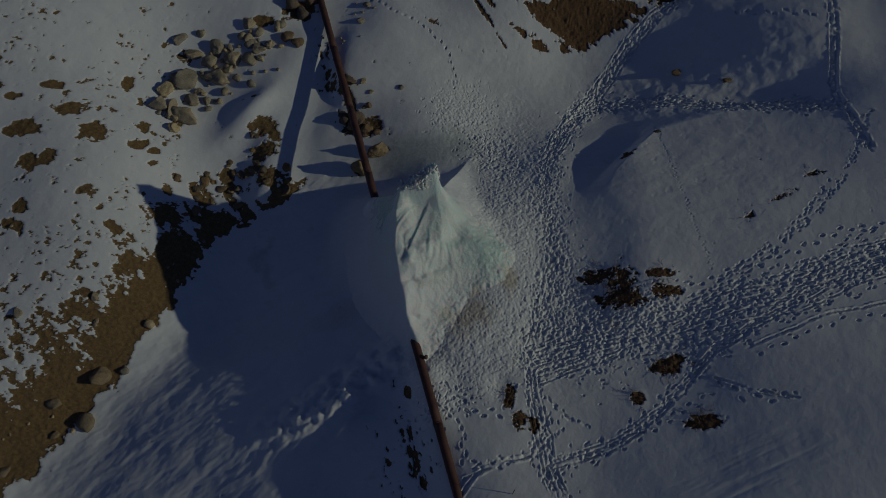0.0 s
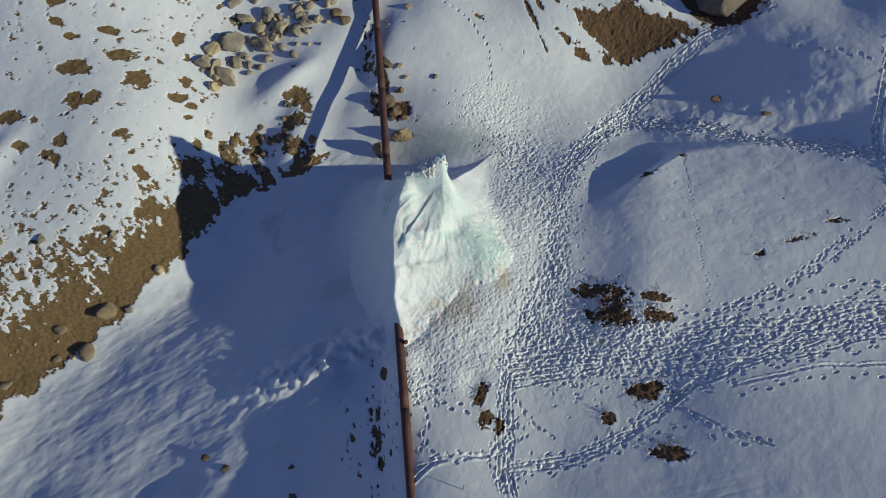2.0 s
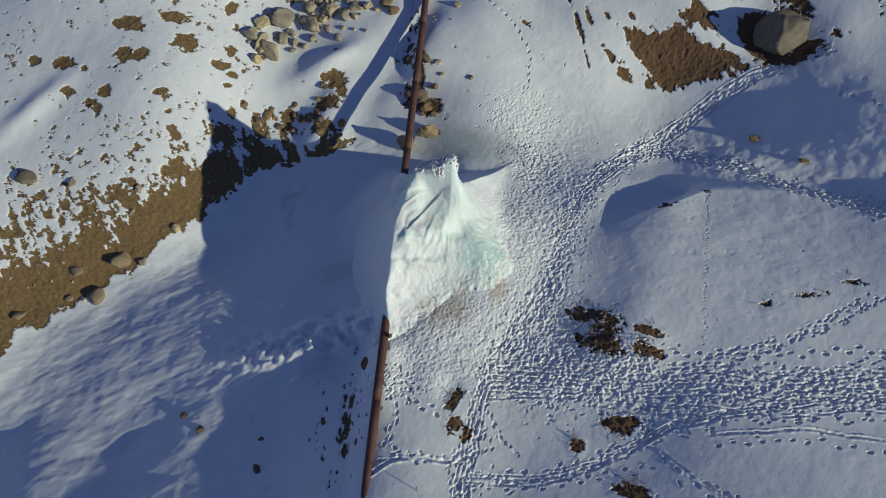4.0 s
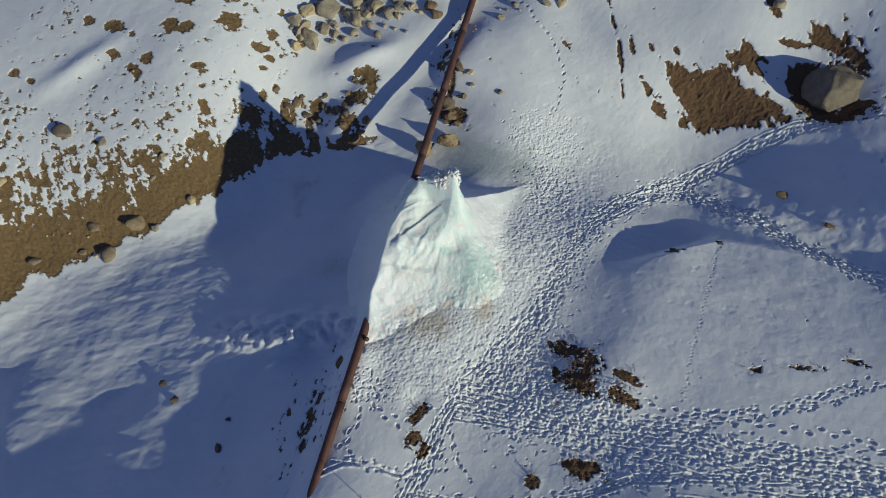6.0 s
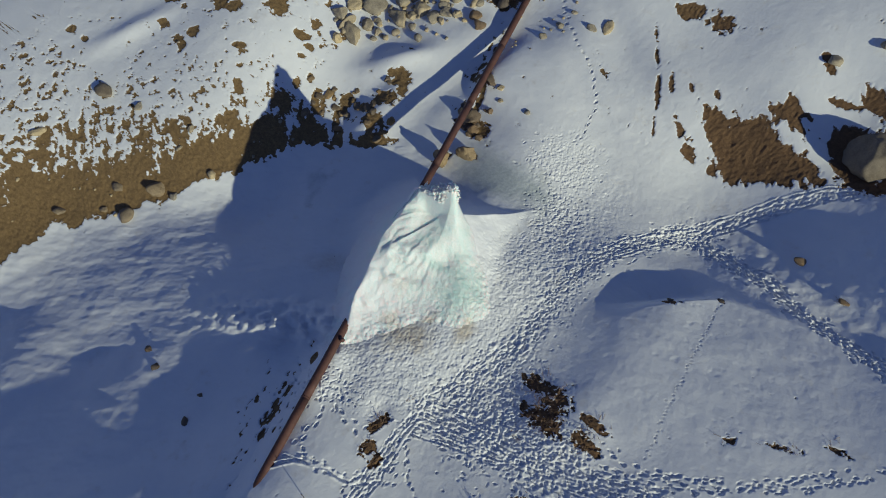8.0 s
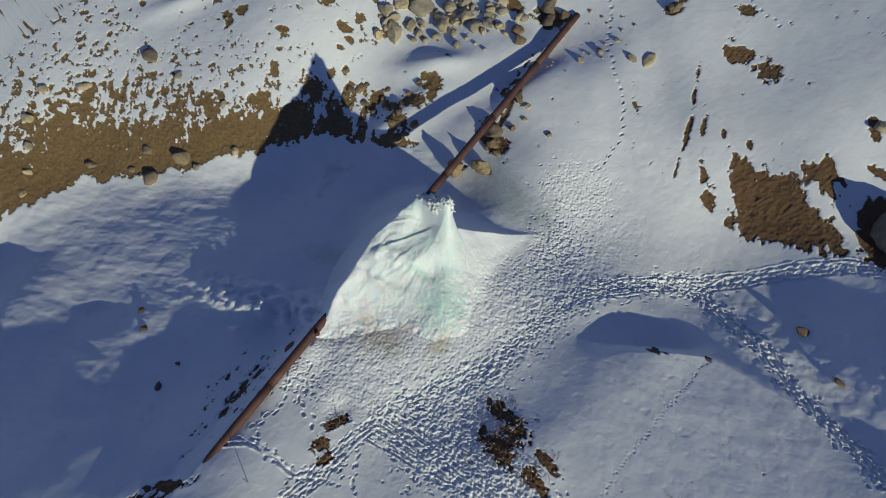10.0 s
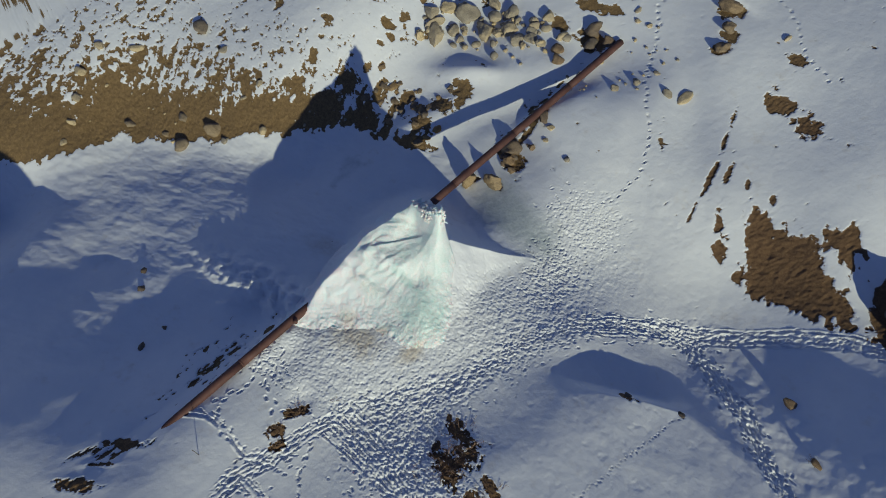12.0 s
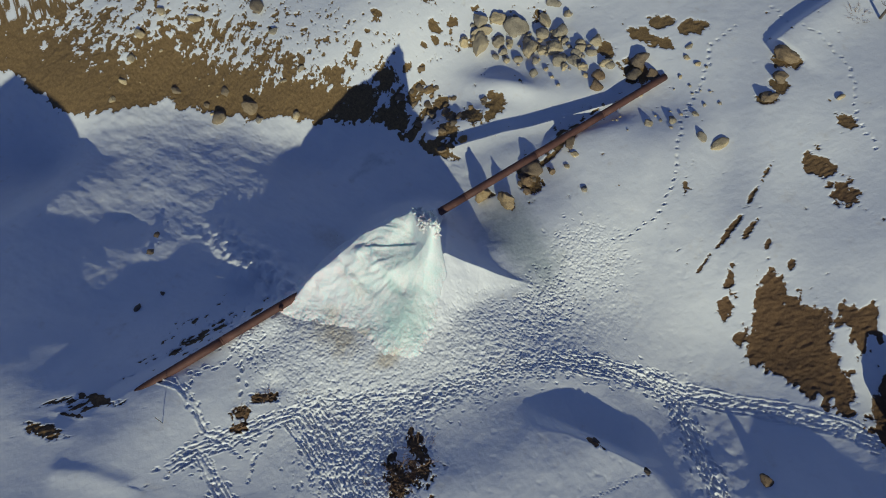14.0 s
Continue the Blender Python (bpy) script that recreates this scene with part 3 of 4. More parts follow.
def footprint(px, py, turn, long=0.15, wide=0.075, deep=0.10):
    i0, i1 = np.searchsorted(XS, (px - 0.42, px + 0.42))
    j0, j1 = np.searchsorted(YS, (py - 0.42, py + 0.42))
    gx, gy = RAGX[j0:j1, i0:i1] - px, RAGY[j0:j1, i0:i1] - py
    c, s = math.cos(turn), math.sin(turn)
    u, v = (gx * c + gy * s) / long, (gy * c - gx * s) / wide
    r = u * u + v * v
    press[j0:j1, i0:i1] = np.maximum(press[j0:j1, i0:i1], deep * np.exp(-(r * r)))
    heap[j0:j1, i0:i1] = np.maximum(heap[j0:j1, i0:i1], 0.33 * deep * np.exp(-(((np.sqrt(r) - 1.35) / 0.3) ** 2)) * (0.4 + 0.6 * (u > 0)))


def along_line(line, gap):
    left = 0.0
    for (ax, ay), (bx, by) in zip(line, line[1:]):
        length, turn = math.hypot(bx - ax, by - ay), math.atan2(by - ay, bx - ax)
        d = left
        while d < length:
            yield ax + (bx - ax) * d / length, ay + (by - ay) * d / length, turn
            d += gap
        left = d - length


def track(line, gap=0.62, side=0.13, deep=0.12, size=1.0):
    """One walker's prints."""
    foot = 1
    for px, py, turn in along_line(line, gap):
        foot = -foot
        o = foot * side + tread.gauss(0, 0.05)
        turn += tread.gauss(0, 0.2)
        footprint(px - o * math.sin(turn), py + o * math.cos(turn), turn, 0.17 * size, 0.085 * size, deep * tread.uniform(0.7, 1.2))


def path(line, width, per_metre, deep=0.09):
    """A path trodden by many."""
    for px, py, turn in along_line(line, 1.0 / per_metre):
        o, on = tread.gauss(0, width * 0.32), tread.gauss(0, 0.25)
        px, py = px + on * math.cos(turn), py + on * math.sin(turn)
        footprint(px - o * math.sin(turn), py + o * math.cos(turn), turn + tread.gauss(0, 0.3), tread.uniform(0.08, 0.19), tread.uniform(0.045, 0.075), deep * tread.uniform(0.4, 1.2))


def groove(line, wide=0.08, deep=0.09):
    """A dragged furrow with a thrown-up edge."""
    w = (X > min(p for p, q in line) - 0.5) & (X < max(p for p, q in line) + 0.5) & (Y > min(q for p, q in line) - 0.5) & (Y < max(q for p, q in line) + 0.5)
    d, run = beside(X[w], Y[w], line)
    d = np.abs(d + 0.05 * layered(run / 0.8, run * 0 + line[0][1], 131, 2) + 0.16 * layered(run / 2.6, run * 0 + 3.7 * line[0][1] + line[0][0], 137, 2)) / wide
    some = deep * np.clip(0.6 + 1.1 * layered(run / 0.35, run * 0 + line[0][0], 133, 3), 0.1, 1.3)
    press[w] = np.maximum(press[w], some * np.exp(-(d**4)))
    heap[w] = np.maximum(heap[w], 0.6 * some * np.exp(-(((d - 1.5) / 0.5) ** 2)))


def field(cx, cy, rx, ry, turn, count, deep=0.10):
    """Ground trampled all over."""
    for k in range(count):
        u, v = rx * tread.gauss(0, 0.55), ry * tread.gauss(0, 0.55)
        c, s = math.cos(radians(turn)), math.sin(radians(turn))
        footprint(cx + u * c - v * s, cy + u * s + v * c, tread.uniform(0, 6.283), tread.uniform(0.06, 0.15), tread.uniform(0.04, 0.07), deep * tread.uniform(0.3, 1.3))


MAIN = [(21.0, 46.4), (17.1, 43.6), (14.7, 41.2), (12.0, 37.3), (9.4, 33.9), (7.5, 30.4), (7.2, 27.0), (7.3, 24.1), (7.5, 22.0), (6.9, 20.3), (6.1, 17.4), (5.4, 16.1), (5.5, 13.9), (5.8, 11.1), (6.1, 8.5), (6.4, 7.4)]
EASTWARD = [(9.5, 34.6), (11.5, 35.9), (14.2, 35.7), (17.5, 35.2), (20.2, 34.1), (22.2, 33.6), (24.4, 33.4), (27.2, 32.3)]
WIDE = [(5.5, 15.6), (8.2, 16.3), (11.4, 17.1), (14.7, 17.4), (18.0, 18.5), (21.2, 18.8), (24.5, 20.2), (27.4, 20.9), (31.0, 21.2)]
SOUTH = [(6.4, 9.0), (8.2, 9.6), (9.6, 10.0), (11.1, 10.9), (12.7, 12.1), (14.4, 13.7), (16.1, 15.5), (18.7, 16.9), (21.0, 18.0)]
path(MAIN, 0.9, 16, 0.11)
path(MAIN[:5], 0.8, 12, 0.12)
path(MAIN[3:12], 2.0, 26, 0.07)
path(EASTWARD, 1.1, 40, 0.14)
path(WIDE, 2.6, 60, 0.11)
path([(p, q - 1.2) for p, q in WIDE[:4]], 1.6, 9)
path(SOUTH, 0.8, 12)
path([(5.6, 8.2), (5.8, 10.0), (6.2, 12.0)], 1.6, 14)
path([(13.4, 19.6), (14.3, 16.9), (15.2, 14.6)], 0.5, 9)
path([(27.9, 28.5), (27.3, 33.4), (27.8, 37.6), (28.6, 42.2)], 0.5, 12, 0.13)
for k in range(2):
    groove([(27.9 + 0.3 * k, 28.5), (27.2 + 0.3 * k, 33.4), (27.7 + 0.3 * k, 37.6), (28.5 + 0.3 * k, 42.2)], 0.09, 0.14)
path([(17.0, 15.2), (14.6, 16.4), (18.4, 16.2)], 0.9, 10)
path([(18.4, 19.9), (20.5, 21.5), (23.5, 23.9), (25.4, 26.0), (27.2, 28.5), (28.6, 31.6)], 0.35, 6)
path([(17.0, 19.6), (19.5, 21.3), (22.4, 23.4), (24.8, 26.2)], 0.3, 5)
track([(13.6, 19.0), (18.8, 20.5), (22.2, 21.6), (24.9, 22.8), (26.8, 22.8), (30, 23)])
track([(18.5, 15.1), (20.7, 15.9), (23.3, 16.7), (25.7, 17.0), (29, 17.2)], 0.75, 0.1, 0.13, 0.8)
groove([(17.9, 15.4), (20.8, 16.4), (22.5, 17.2), (25.9, 17.7), (30, 18.2)])
track([(8.4, 9.3), (11.1, 10.4), (13.6, 11.8), (15.8, 13.0)], 0.5, 0.14, 0.13, 0.8)
groove([(15.9, 13.8), (17.6, 12.9), (19.9, 12.3)], 0.07, 0.11)
path([(15.9, 13.8), (17.6, 12.9), (19.9, 12.5)], 0.12, 4)
track([(16.2, 13.5), (17.2, 12.4), (19.6, 12.3)], 0.7, 0.15, 0.13)
path([(6.2, 13.0), (7.3, 11.8), (8.6, 11.2)], 0.25, 6)
groove([(1.2, 7.4), (2.0, 8.5), (3.5, 9.3), (5.0, 9.5)], 0.1, 0.12)
path([(1.4, 8.2), (2.2, 9.0), (4.0, 9.4), (6.0, 9.6)], 0.4, 7)
track([(22.4, 42.0), (23.6, 41.3), (25.4, 40.9), (27.1, 40.2)])
track([(-0.2, 12.6), (1.2, 11.2), (1.4, 9.1), (4.0, 9.0)], 0.5)
track([(0.4, 13.9), (1.9, 12.0), (3.6, 12.0), (4.4, 14.0)], 0.5)
track([(15.3, 31.8), (15.65, 28.0), (16.2, 23.6), (16.8, 20.5)], 0.21, 0.03, 0.05, 0.42)
track([(-11.6, 52.5), (-10.7, 49.9), (-9.1, 49.0), (-5.4, 45.0), (-3.3, 43.6), (-1.4, 42.4), (0.4, 40.5), (1.2, 38.0), (1.0, 36.6)], 0.62, 0.03, 0.17, 0.75)
track([(-12.1, 55.8), (-9.8, 55.7), (-8.2, 56.6), (-5.0, 56.9), (-2.8, 56.1), (-0.7, 54.7), (2.3, 54.5)], 0.62, 0.08, 0.10, 0.8)
for k in range(6):
    o = -1.3 + 0.48 * k + tread.uniform(-0.1, 0.1)
    groove([(p, q + o * (0.4 + 0.6 * min(1, (p - 5) / 12))) for p, q in WIDE[k % 3 + 1:]], 0.06, tread.uniform(0.07, 0.12))
for k in range(4):
    groove([(p + 0.28 * (k - 1.5), q - 0.2 * (k - 1.5)) for p, q in MAIN[:6]], 0.07, 0.10)
    groove([(p + 0.28 * (k - 1.5), q) for p, q in MAIN[8:]], 0.06, 0.09)
for k in range(3):
    groove([(p, q + 0.3 * (k - 1)) for p, q in EASTWARD], 0.07, 0.11)
    groove([(p, q + 0.25 * (k - 1)) for p, q in SOUTH], 0.06, 0.09)
for k in range(7):
    groove([(5.9, 13.9 + 0.36 * k), (8.2, 14.7 + 0.34 * k), (10.6 + 0.2 * k, 15.6 + 0.3 * k)], 0.065, 0.14)
field(1.6, 35.2, 2.0, 1.6, 30, 1100, 0.04)
field(3.6, 31.2, 1.5, 2.6, 20, 520, 0.065)
field(5.0, 26.0, 2.4, 3.8, 0, 2200, 0.036)
field(4.8, 21.0, 1.8, 4.5, 0, 2200, 0.03)
field(2.6, 16.4, 4.2, 2.6, 20, 3200, 0.032)
field(8.6, 18.0, 2.8, 3.2, 0, 1000, 0.075)
field(12.4, 17.6, 3.2, 2.2, 0, 480, 0.08)
field(0.3, 12.8, 2.2, 1.2, 30, 160, 0.07)
# churned crust along the trodden ways: broken clods and scuffs
def trodden(line, wide):
    w = (X > min(p for p, q in line) - 3) & (X < max(p for p, q in line) + 3) & (Y > min(q for p, q in line) - 3) & (Y < max(q for p, q in line) + 3)
    out = np.zeros(X.shape)
    out[w] = np.exp(-((beside(X[w], Y[w], line)[0] / wide) ** 4))
    return out


ways = np.maximum.reduce([trodden(MAIN[:5], 0.55), trodden(MAIN[3:12], 1.15), trodden(EASTWARD, 0.6), trodden(WIDE, 1.25), 0.8 * trodden(SOUTH, 0.45), bell(X, Y, 8.6, 17.6, 3.0, 2.6), 0.5 * bell(X, Y, 5.4, 28.0, 1.7, 4.5), 0.75 * bell(X, Y, 1.7, 35.0, 2.4, 1.7, 25), 0.75 * bell(X, Y, 3.4, 31.2, 1.4, 2.2, 20)])
warp = 0.35 * layered(X / 0.9, Y / 0.9, 141, 2)
scuff = np.abs(layered((X + warp) / 0.36, (Y - warp) / 0.30, 143, 3, 0.55))
ways = ways * np.clip(0.6 + 0.9 * layered(X / 1.6, Y / 1.6, 145, 2), 0, 1)
worn = np.minimum(press / 0.08, 1)
Z = Z - 0.93 * press + heap * (1 - worn) + np.clip((press + heap) / 0.06, 0, 1) * 0.045 * layered(X / 0.15, Y / 0.15, 117, 2, 0.6)
churn = np.clip(bell(X, Y, 6.3, 25, 1.9, 9, 4) + bell(X, Y, 3.2, 25.4, 2.2, 1.8) + bell(X, Y, 2.4, 16.6, 3.6, 2.2, 20) + 0.7 * bell(X, Y, 3.2, 33, 3.2, 3.6) + 0.6 * bell(X, Y, 10, 17.5, 5, 3), 0, 1)
Z = Z + ways * (0.12 * scuff - 0.03) + churn * (0.036 * layered(X / 0.2, Y / 0.2, 111, 2, 0.7) + 0.03 * layered(X / 0.7, Y / 0.7, 115, 2))

# slush whose grey also paints the steam over it; silt stains below the ice
wet_steam = np.clip(1.4 * bell(X, Y, -2.6, 31.0, 2.9, 2.0, -10) + 1.1 * bell(X, Y, 0.8, 31.8, 2.2, 1.5) + 0.25 * spots + 0.6 * bell(X, Y, -13.0, 24.3, 1.7, 0.9, 30) + 0.55 * bell(X, Y, -12.2, 22.9, 0.6, 1.0) + 0.35 * wob - 0.28, 0, 1) * near
stain = np.clip(0.9 * bell(X, Y, 2.2, 18.7, 1.3, 1.2) + 1.0 * bell(X, Y, 4.4, 20.3, 0.6, 1.1) + 0.85 * bell(X, Y, 0.4, 17.4, 1.9, 1.0) + 0.35 * spots + 0.45 * wob - 0.2, 0, 0.85) * near
stain = np.maximum(stain, np.clip(0.5 * bell(X, Y, -6.5, 19.5, 3.2, 1.2, 35) + 0.35 * wob - 0.25, 0, 0.4))
Z = Z - 0.03 * wet_steam


def sheet(name, px, py, pz, cover, keep=None):
    ny, nx = px.shape
    idx = np.arange(nx * ny).reshape(ny, nx)
    quads = np.stack([idx[:-1, :-1], idx[:-1, 1:], idx[1:, 1:], idx[1:, :-1]], -1).reshape(-1, 4)
    co, tint = np.stack([px, py, pz], -1).reshape(-1, 3), np.stack([*cover, np.ones(px.shape)], -1).reshape(-1, 4)
    if keep is not None:
        quads = quads[(keep[:-1, :-1] | keep[:-1, 1:] | keep[1:, 1:] | keep[1:, :-1]).ravel()]
        used = np.unique(quads)
        order = np.full(len(co), -1)
        order[used] = np.arange(len(used))
        co, tint, quads = co[used], tint[used], order[quads]
    me = bpy.data.meshes.new(name)
    me.vertices.add(len(co))
    me.vertices.foreach_set("co", co.ravel())
    me.loops.add(quads.size)
    me.loops.foreach_set("vertex_index", quads.ravel().astype(np.int32))
    me.polygons.add(len(quads))
    me.polygons.foreach_set("loop_start", np.arange(0, quads.size, 4, dtype=np.int32))
    me.polygons.foreach_set("use_smooth", np.ones(len(quads), bool))
    me.update(calc_edges=True)
    me.attributes.new("cover", "FLOAT_COLOR", "POINT").data.foreach_set("color", tint.astype(np.float32).ravel())
    return me


me = sheet("ground", X, Y, Z, (soil, wet_steam, stain))
me.materials.append(GROUND)
tagged(new("ground", me), "snow-covered gully and slopes with bare brown earth and trodden paths", "ground", "", "structure")


def ground_at(px, py):
    i, j = np.searchsorted(XS, px), np.searchsorted(YS, py)
    return float(Z[j, i])


def part(name, bm, mat, parent=None, label="", smooth=True):
    me = bpy.data.meshes.new(name)
    bm.to_mesh(me)
    bm.free()
    me.materials.append(mat)
    if smooth:
        me.polygons.foreach_set("use_smooth", np.ones(len(me.polygons), bool))
    ob = new(name, me)
    ob.parent = parent
    if label:
        tagged(ob, label)
    return ob


def base(name, px, py, pz, label, category, group=""):
    e = new(name)
    e.location = (px, py, pz)
    return tagged(e, label, category, group)


# ---- the frozen fountain ----
def ice_crest(y):
    """Where the crest of the ice runs, and its height."""
    cx = np.interp(y, [14, 16.2, 18, 20, 21, 22, 23.5, 25, 27], [-1.0, -1.5, -2.1, -2.6, -2.75, -2.75, -2.7, -2.5, -2.4])
    cz = np.interp(y, [14.2, 15.2, 16.2, 17.6, 18.5, 20.4, 21.5, 22.6, 23.6, 24.6, 25.4, 26.2, 27.2], [0.85, 1.35, 1.75, 2.55, 3.05, 4.05, 4.6, 4.95, 5.35, 5.5, 4.0, 1.8, -0.6])
    return cx, cz


def higher(a, b, blunt=0.3):
    """The higher of two surfaces, with a rounded join."""
    return np.maximum(a, b) + blunt * np.log1p(np.exp(-np.abs(a - b) / blunt))


def reach_of(x, y, a, b):
    """How far along the stretch from a to b a place lies, from 0 to 1, and its distance from it."""
    ux, uy = b[0] - a[0], b[1] - a[1]
    run = np.clip(((x - a[0]) * ux + (y - a[1]) * uy) / (ux * ux + uy * uy), 0, 1)
    return run, np.hypot(x - a[0] - run * ux, y - a[1] - run * uy)


def ice_height(x, y):
    g = land(x, y)
    rx, rz = ice_crest(y)
    rx = rx + 0.2 * layered(x / 1.6, y / 1.6, 201, 2) * step(26, 23.5, y)
    # the ridge: a sloping shoulder east of the crest, then an apron
    shelf = np.interp(y, [15.5, 17.5, 19.5, 21, 22.3, 23.4, 24.6], [0.3, 0.8, 1.3, 2.2, 2.8, 2.4, 1.0])
    east = np.interp(y, [15, 18, 20, 22, 24, 25.5], [1.3, 2.0, 2.4, 2.6, 2.2, 1.2])
    west = np.interp(y, [15, 18, 20, 23, 25, 27], [0.9, 1.1, 1.3, 1.5, 1.5, 1.2])
    d = x - rx
    out = np.maximum(d - shelf, 0)
    lean = 0.70 + 0.30 * np.exp(-((np.clip(d, 0, None) / (0.6 * shelf + 0.2)) ** 2))
    fall = np.where(d > 0, lean * np.exp(-((out / east) ** 1.35)), np.exp(-((np.abs(d) / west) ** 1.15)))
    z = g - 0.2 + (rz - g + 0.2) * fall
    # the crown: a blade of frozen spray that climbs to the east, on a steep cone
    px, py = x + 0.45, y - 25.05
    r = np.hypot(px, py)
    run, gap = reach_of(x, y, (-2.5, 24.6), (-0.5, 25.2))
    dx, dy = x + 2.5 - 2.0 * run, y - 24.6 - 0.6 * run
    steep = 1.0 + 1.5 * np.clip((0.72 * dx + 0.69 * dy) / np.maximum(gap, 0.01), 0, 1) ** 2 + 1.0 * np.clip(-0.9 * dx / np.maximum(gap, 0.01), 0, 1) ** 2
    blade = 6.1 + 1.65 * run - np.interp(gap * steep, [0.0, 0.3, 0.5, 0.75, 1.4, 2.4, 3.6, 5.0, 7.0], [0.0, 0.3, 1.3, 2.1, 2.9, 3.9, 5.1, 6.6, 10.0])
    z = higher(z, blade - 5.0 * step(25.4, 25.95, y), 0.35)
    # its northern shoulder comes down to the pipe
    run, gap = reach_of(x, y, (-2.4, 24.4), (-4.5, 26.5))
    z = higher(z, 5.7 - 3.6 * run - np.interp(gap, [0.0, 0.4, 1.0, 1.8, 3.0], [0.0, 0.4, 2.0, 5.0, 10.0]), 0.25)
    z = z + 0.45 * bell(x, y, 3.0, 21.8, 1.5, 1.9, 8)
    body = step(0.25, 1.8, z - g)
    # the water ran down from the crown: fine drapery along the flow, tiers across it
    turn = np.arctan2(px, -py)
    bend = turn + 0.12 * layered(r / 1.6, turn * 2.2, 203, 2)
    low = step(1.1, 3.2, r) * body
    ribs = layered(bend * 5.0, r / 3.6, 207, 3, 0.55)
    fine = layered(bend * 17.0, r / 1.4, 209, 2, 0.6)
    z = z + low * (0.13 * (0.45 - np.abs(ribs)) + 0.035 * fine)
    tier = (r + 0.6 * layered(turn * 2.2, r / 5.0, 213, 3, 0.5) + 0.4 * np.sin(2.0 * turn + 0.4)) / 1.9 + 0.15
    lip = tier - np.floor(tier)
    lip = step(0.0, 0.82, lip) * step(1.0, 0.86, lip)
    strong = np.clip(0.5 + 1.0 * layered(x / 1.7, y / 1.7, 217, 2), 0.05, 1.0) * step(4.5, 2.0, d) * step(0.1, 1.2, d)
    z = z + low * 0.42 * (lip - 0.4) * strong * step(2.9, 4.0, r)
    # a long lip where the water froze and ran over
    off, run = beside(x, y, [(-3.0, 20.2), (-1.9, 20.7), (-0.7, 21.35), (0.2, 22.2), (0.7, 23.2)])
    off = off + 0.25 * layered(x / 0.7, y / 0.7, 215, 3)
    z = z + 0.32 * body * step(0.6, 1.4, run) * step(4.4, 3.0, run) * np.where(off > 0, np.exp(-((off / 0.65) ** 2)), np.exp(-((off / 0.14) ** 2)))
    # the hollow above the clear ice, and the notch under the second tier
    z = z - 0.40 * bell(x, y, 1.1, 22.9, 0.55, 1.3, -35) * body - 0.30 * bell(x, y, -0.5, 20.5, 0.3, 1.5, -62) * body
    z = z + body * (0.04 * layered(x / 0.4, y / 0.4, 221, 3, 0.65) + 0.06 * layered(x / 1.2, y / 1.0, 225, 2))
    z = z + (1 - body) * (0.05 * layered(x / 0.22, y / 0.22, 223, 2, 0.7) + 0.05 * layered(x / 0.8, y / 0.8, 229, 2))
    return z + step(6.0, 6.6, z) * 0.22 * layered(x / 0.4, y / 0.4, 227, 3, 0.75)


ix, iy = np.meshgrid(np.arange(-9, 8, 0.05), np.arange(13.2, 30, 0.05))
iz, ig = ice_height(ix, iy), land(ix, iy)
thick = iz - ig
iz = iz - 0.14 * (1 - step(0.0, 0.3, thick))
off_crest = ix - ice_crest(iy)[0]
crust = (Z - SLOPE)[np.searchsorted(YS, iy), np.searchsorted(XS, ix)]
iz = iz + (crust - 0.05) * (1 - step(0.15, 1.1, thick))
mottle = layered(ix / 1.2, iy / 1.2, 231, 3)
clear = np.clip(0.9 * bell(ix, iy, 2.9, 22.2, 1.6, 2.1, 8) + 0.55 * bell(ix, iy, -0.5, 24.4, 1.6, 1.9, -15) + 0.45 * bell(ix, iy, -1.0, 22.6, 1.3, 0.4, 15) + 0.8 * bell(ix, iy, 0.4, 22.0, 0.9, 0.3, 20) + 0.9 * bell(ix, iy, -3.6, 25.0, 1.7, 2.6, -15) + 0.35 * bell(ix, iy, 0.2, 19.9, 1.6, 0.7, 30) + 0.35 * mottle - 0.08, 0, 1)
frozen = 1 - step(0.1, 0.9, thick + 0.9 * bell(ix, iy, 2.9, 21.9, 1.7, 2.4) + 0.35 * layered(ix / 0.9, iy / 0.9, 233, 3))
frozen = np.maximum(frozen, step(-0.6, -1.8, off_crest) * np.maximum(step(23.5, 21.0, iy), step(-3.9, -5.0, ix)))
frozen = np.maximum(frozen, step(20.3, 18.6, iy + 0.25 * ix + 0.5 * mottle))
silt = np.clip(1.3 * bell(ix, iy, 2.2, 19.3, 0.35, 1.1, -8) + 1.2 * bell(ix, iy, 4.3, 20.8, 0.35, 0.9, 20) + 0.6 * bell(ix, iy, 1.0, 18.2, 2.4, 0.9) + 0.4 * bell(ix, iy, -0.6, 19.9, 0.3, 1.6, -62) + 0.5 * layered(ix / 0.45, iy / 0.9, 235, 4, 0.65) - 0.3, 0, 0.7) * step(-0.6, 0.2, off_crest)
fountain = base("frozen_fountain", -0.5, 21.0, float(land(-0.5, 21.0)), "tall ridge of white and pale turquoise ice grown over a pipe", "ice formation")
me = sheet("ice_ridge", ix + 0.5, iy - 21.0, iz - fountain.location.z, (clear, frozen, silt), thick > -0.02)
me.materials.append(ICE)
ridge = new("ice_ridge", me)
ridge.parent = fountain


def lump(bm, centre, size, seed, rough=0.25, level=2, turn=None):
    made = bmesh.ops.create_icosphere(bm, subdivisions=level, radius=1.0)["verts"]
    spin = turn if turn is not None else Euler((seed * 1.7, seed * 2.3, seed * 3.1)).to_matrix()
    for v in made:
        p = v.co.copy()
        k = 1 + rough * noise.noise(p * 1.3 + Vector((seed * 5.1, seed * 3.7, 0))) + 0.5 * rough * noise.noise(p * 3.1 + Vector((0, seed * 4.3, seed)))
        q = Vector((p.x * size[0], p.y * size[1], p.z * size[2])) * k
        v.co = Vector(centre) + spin @ q
    return made


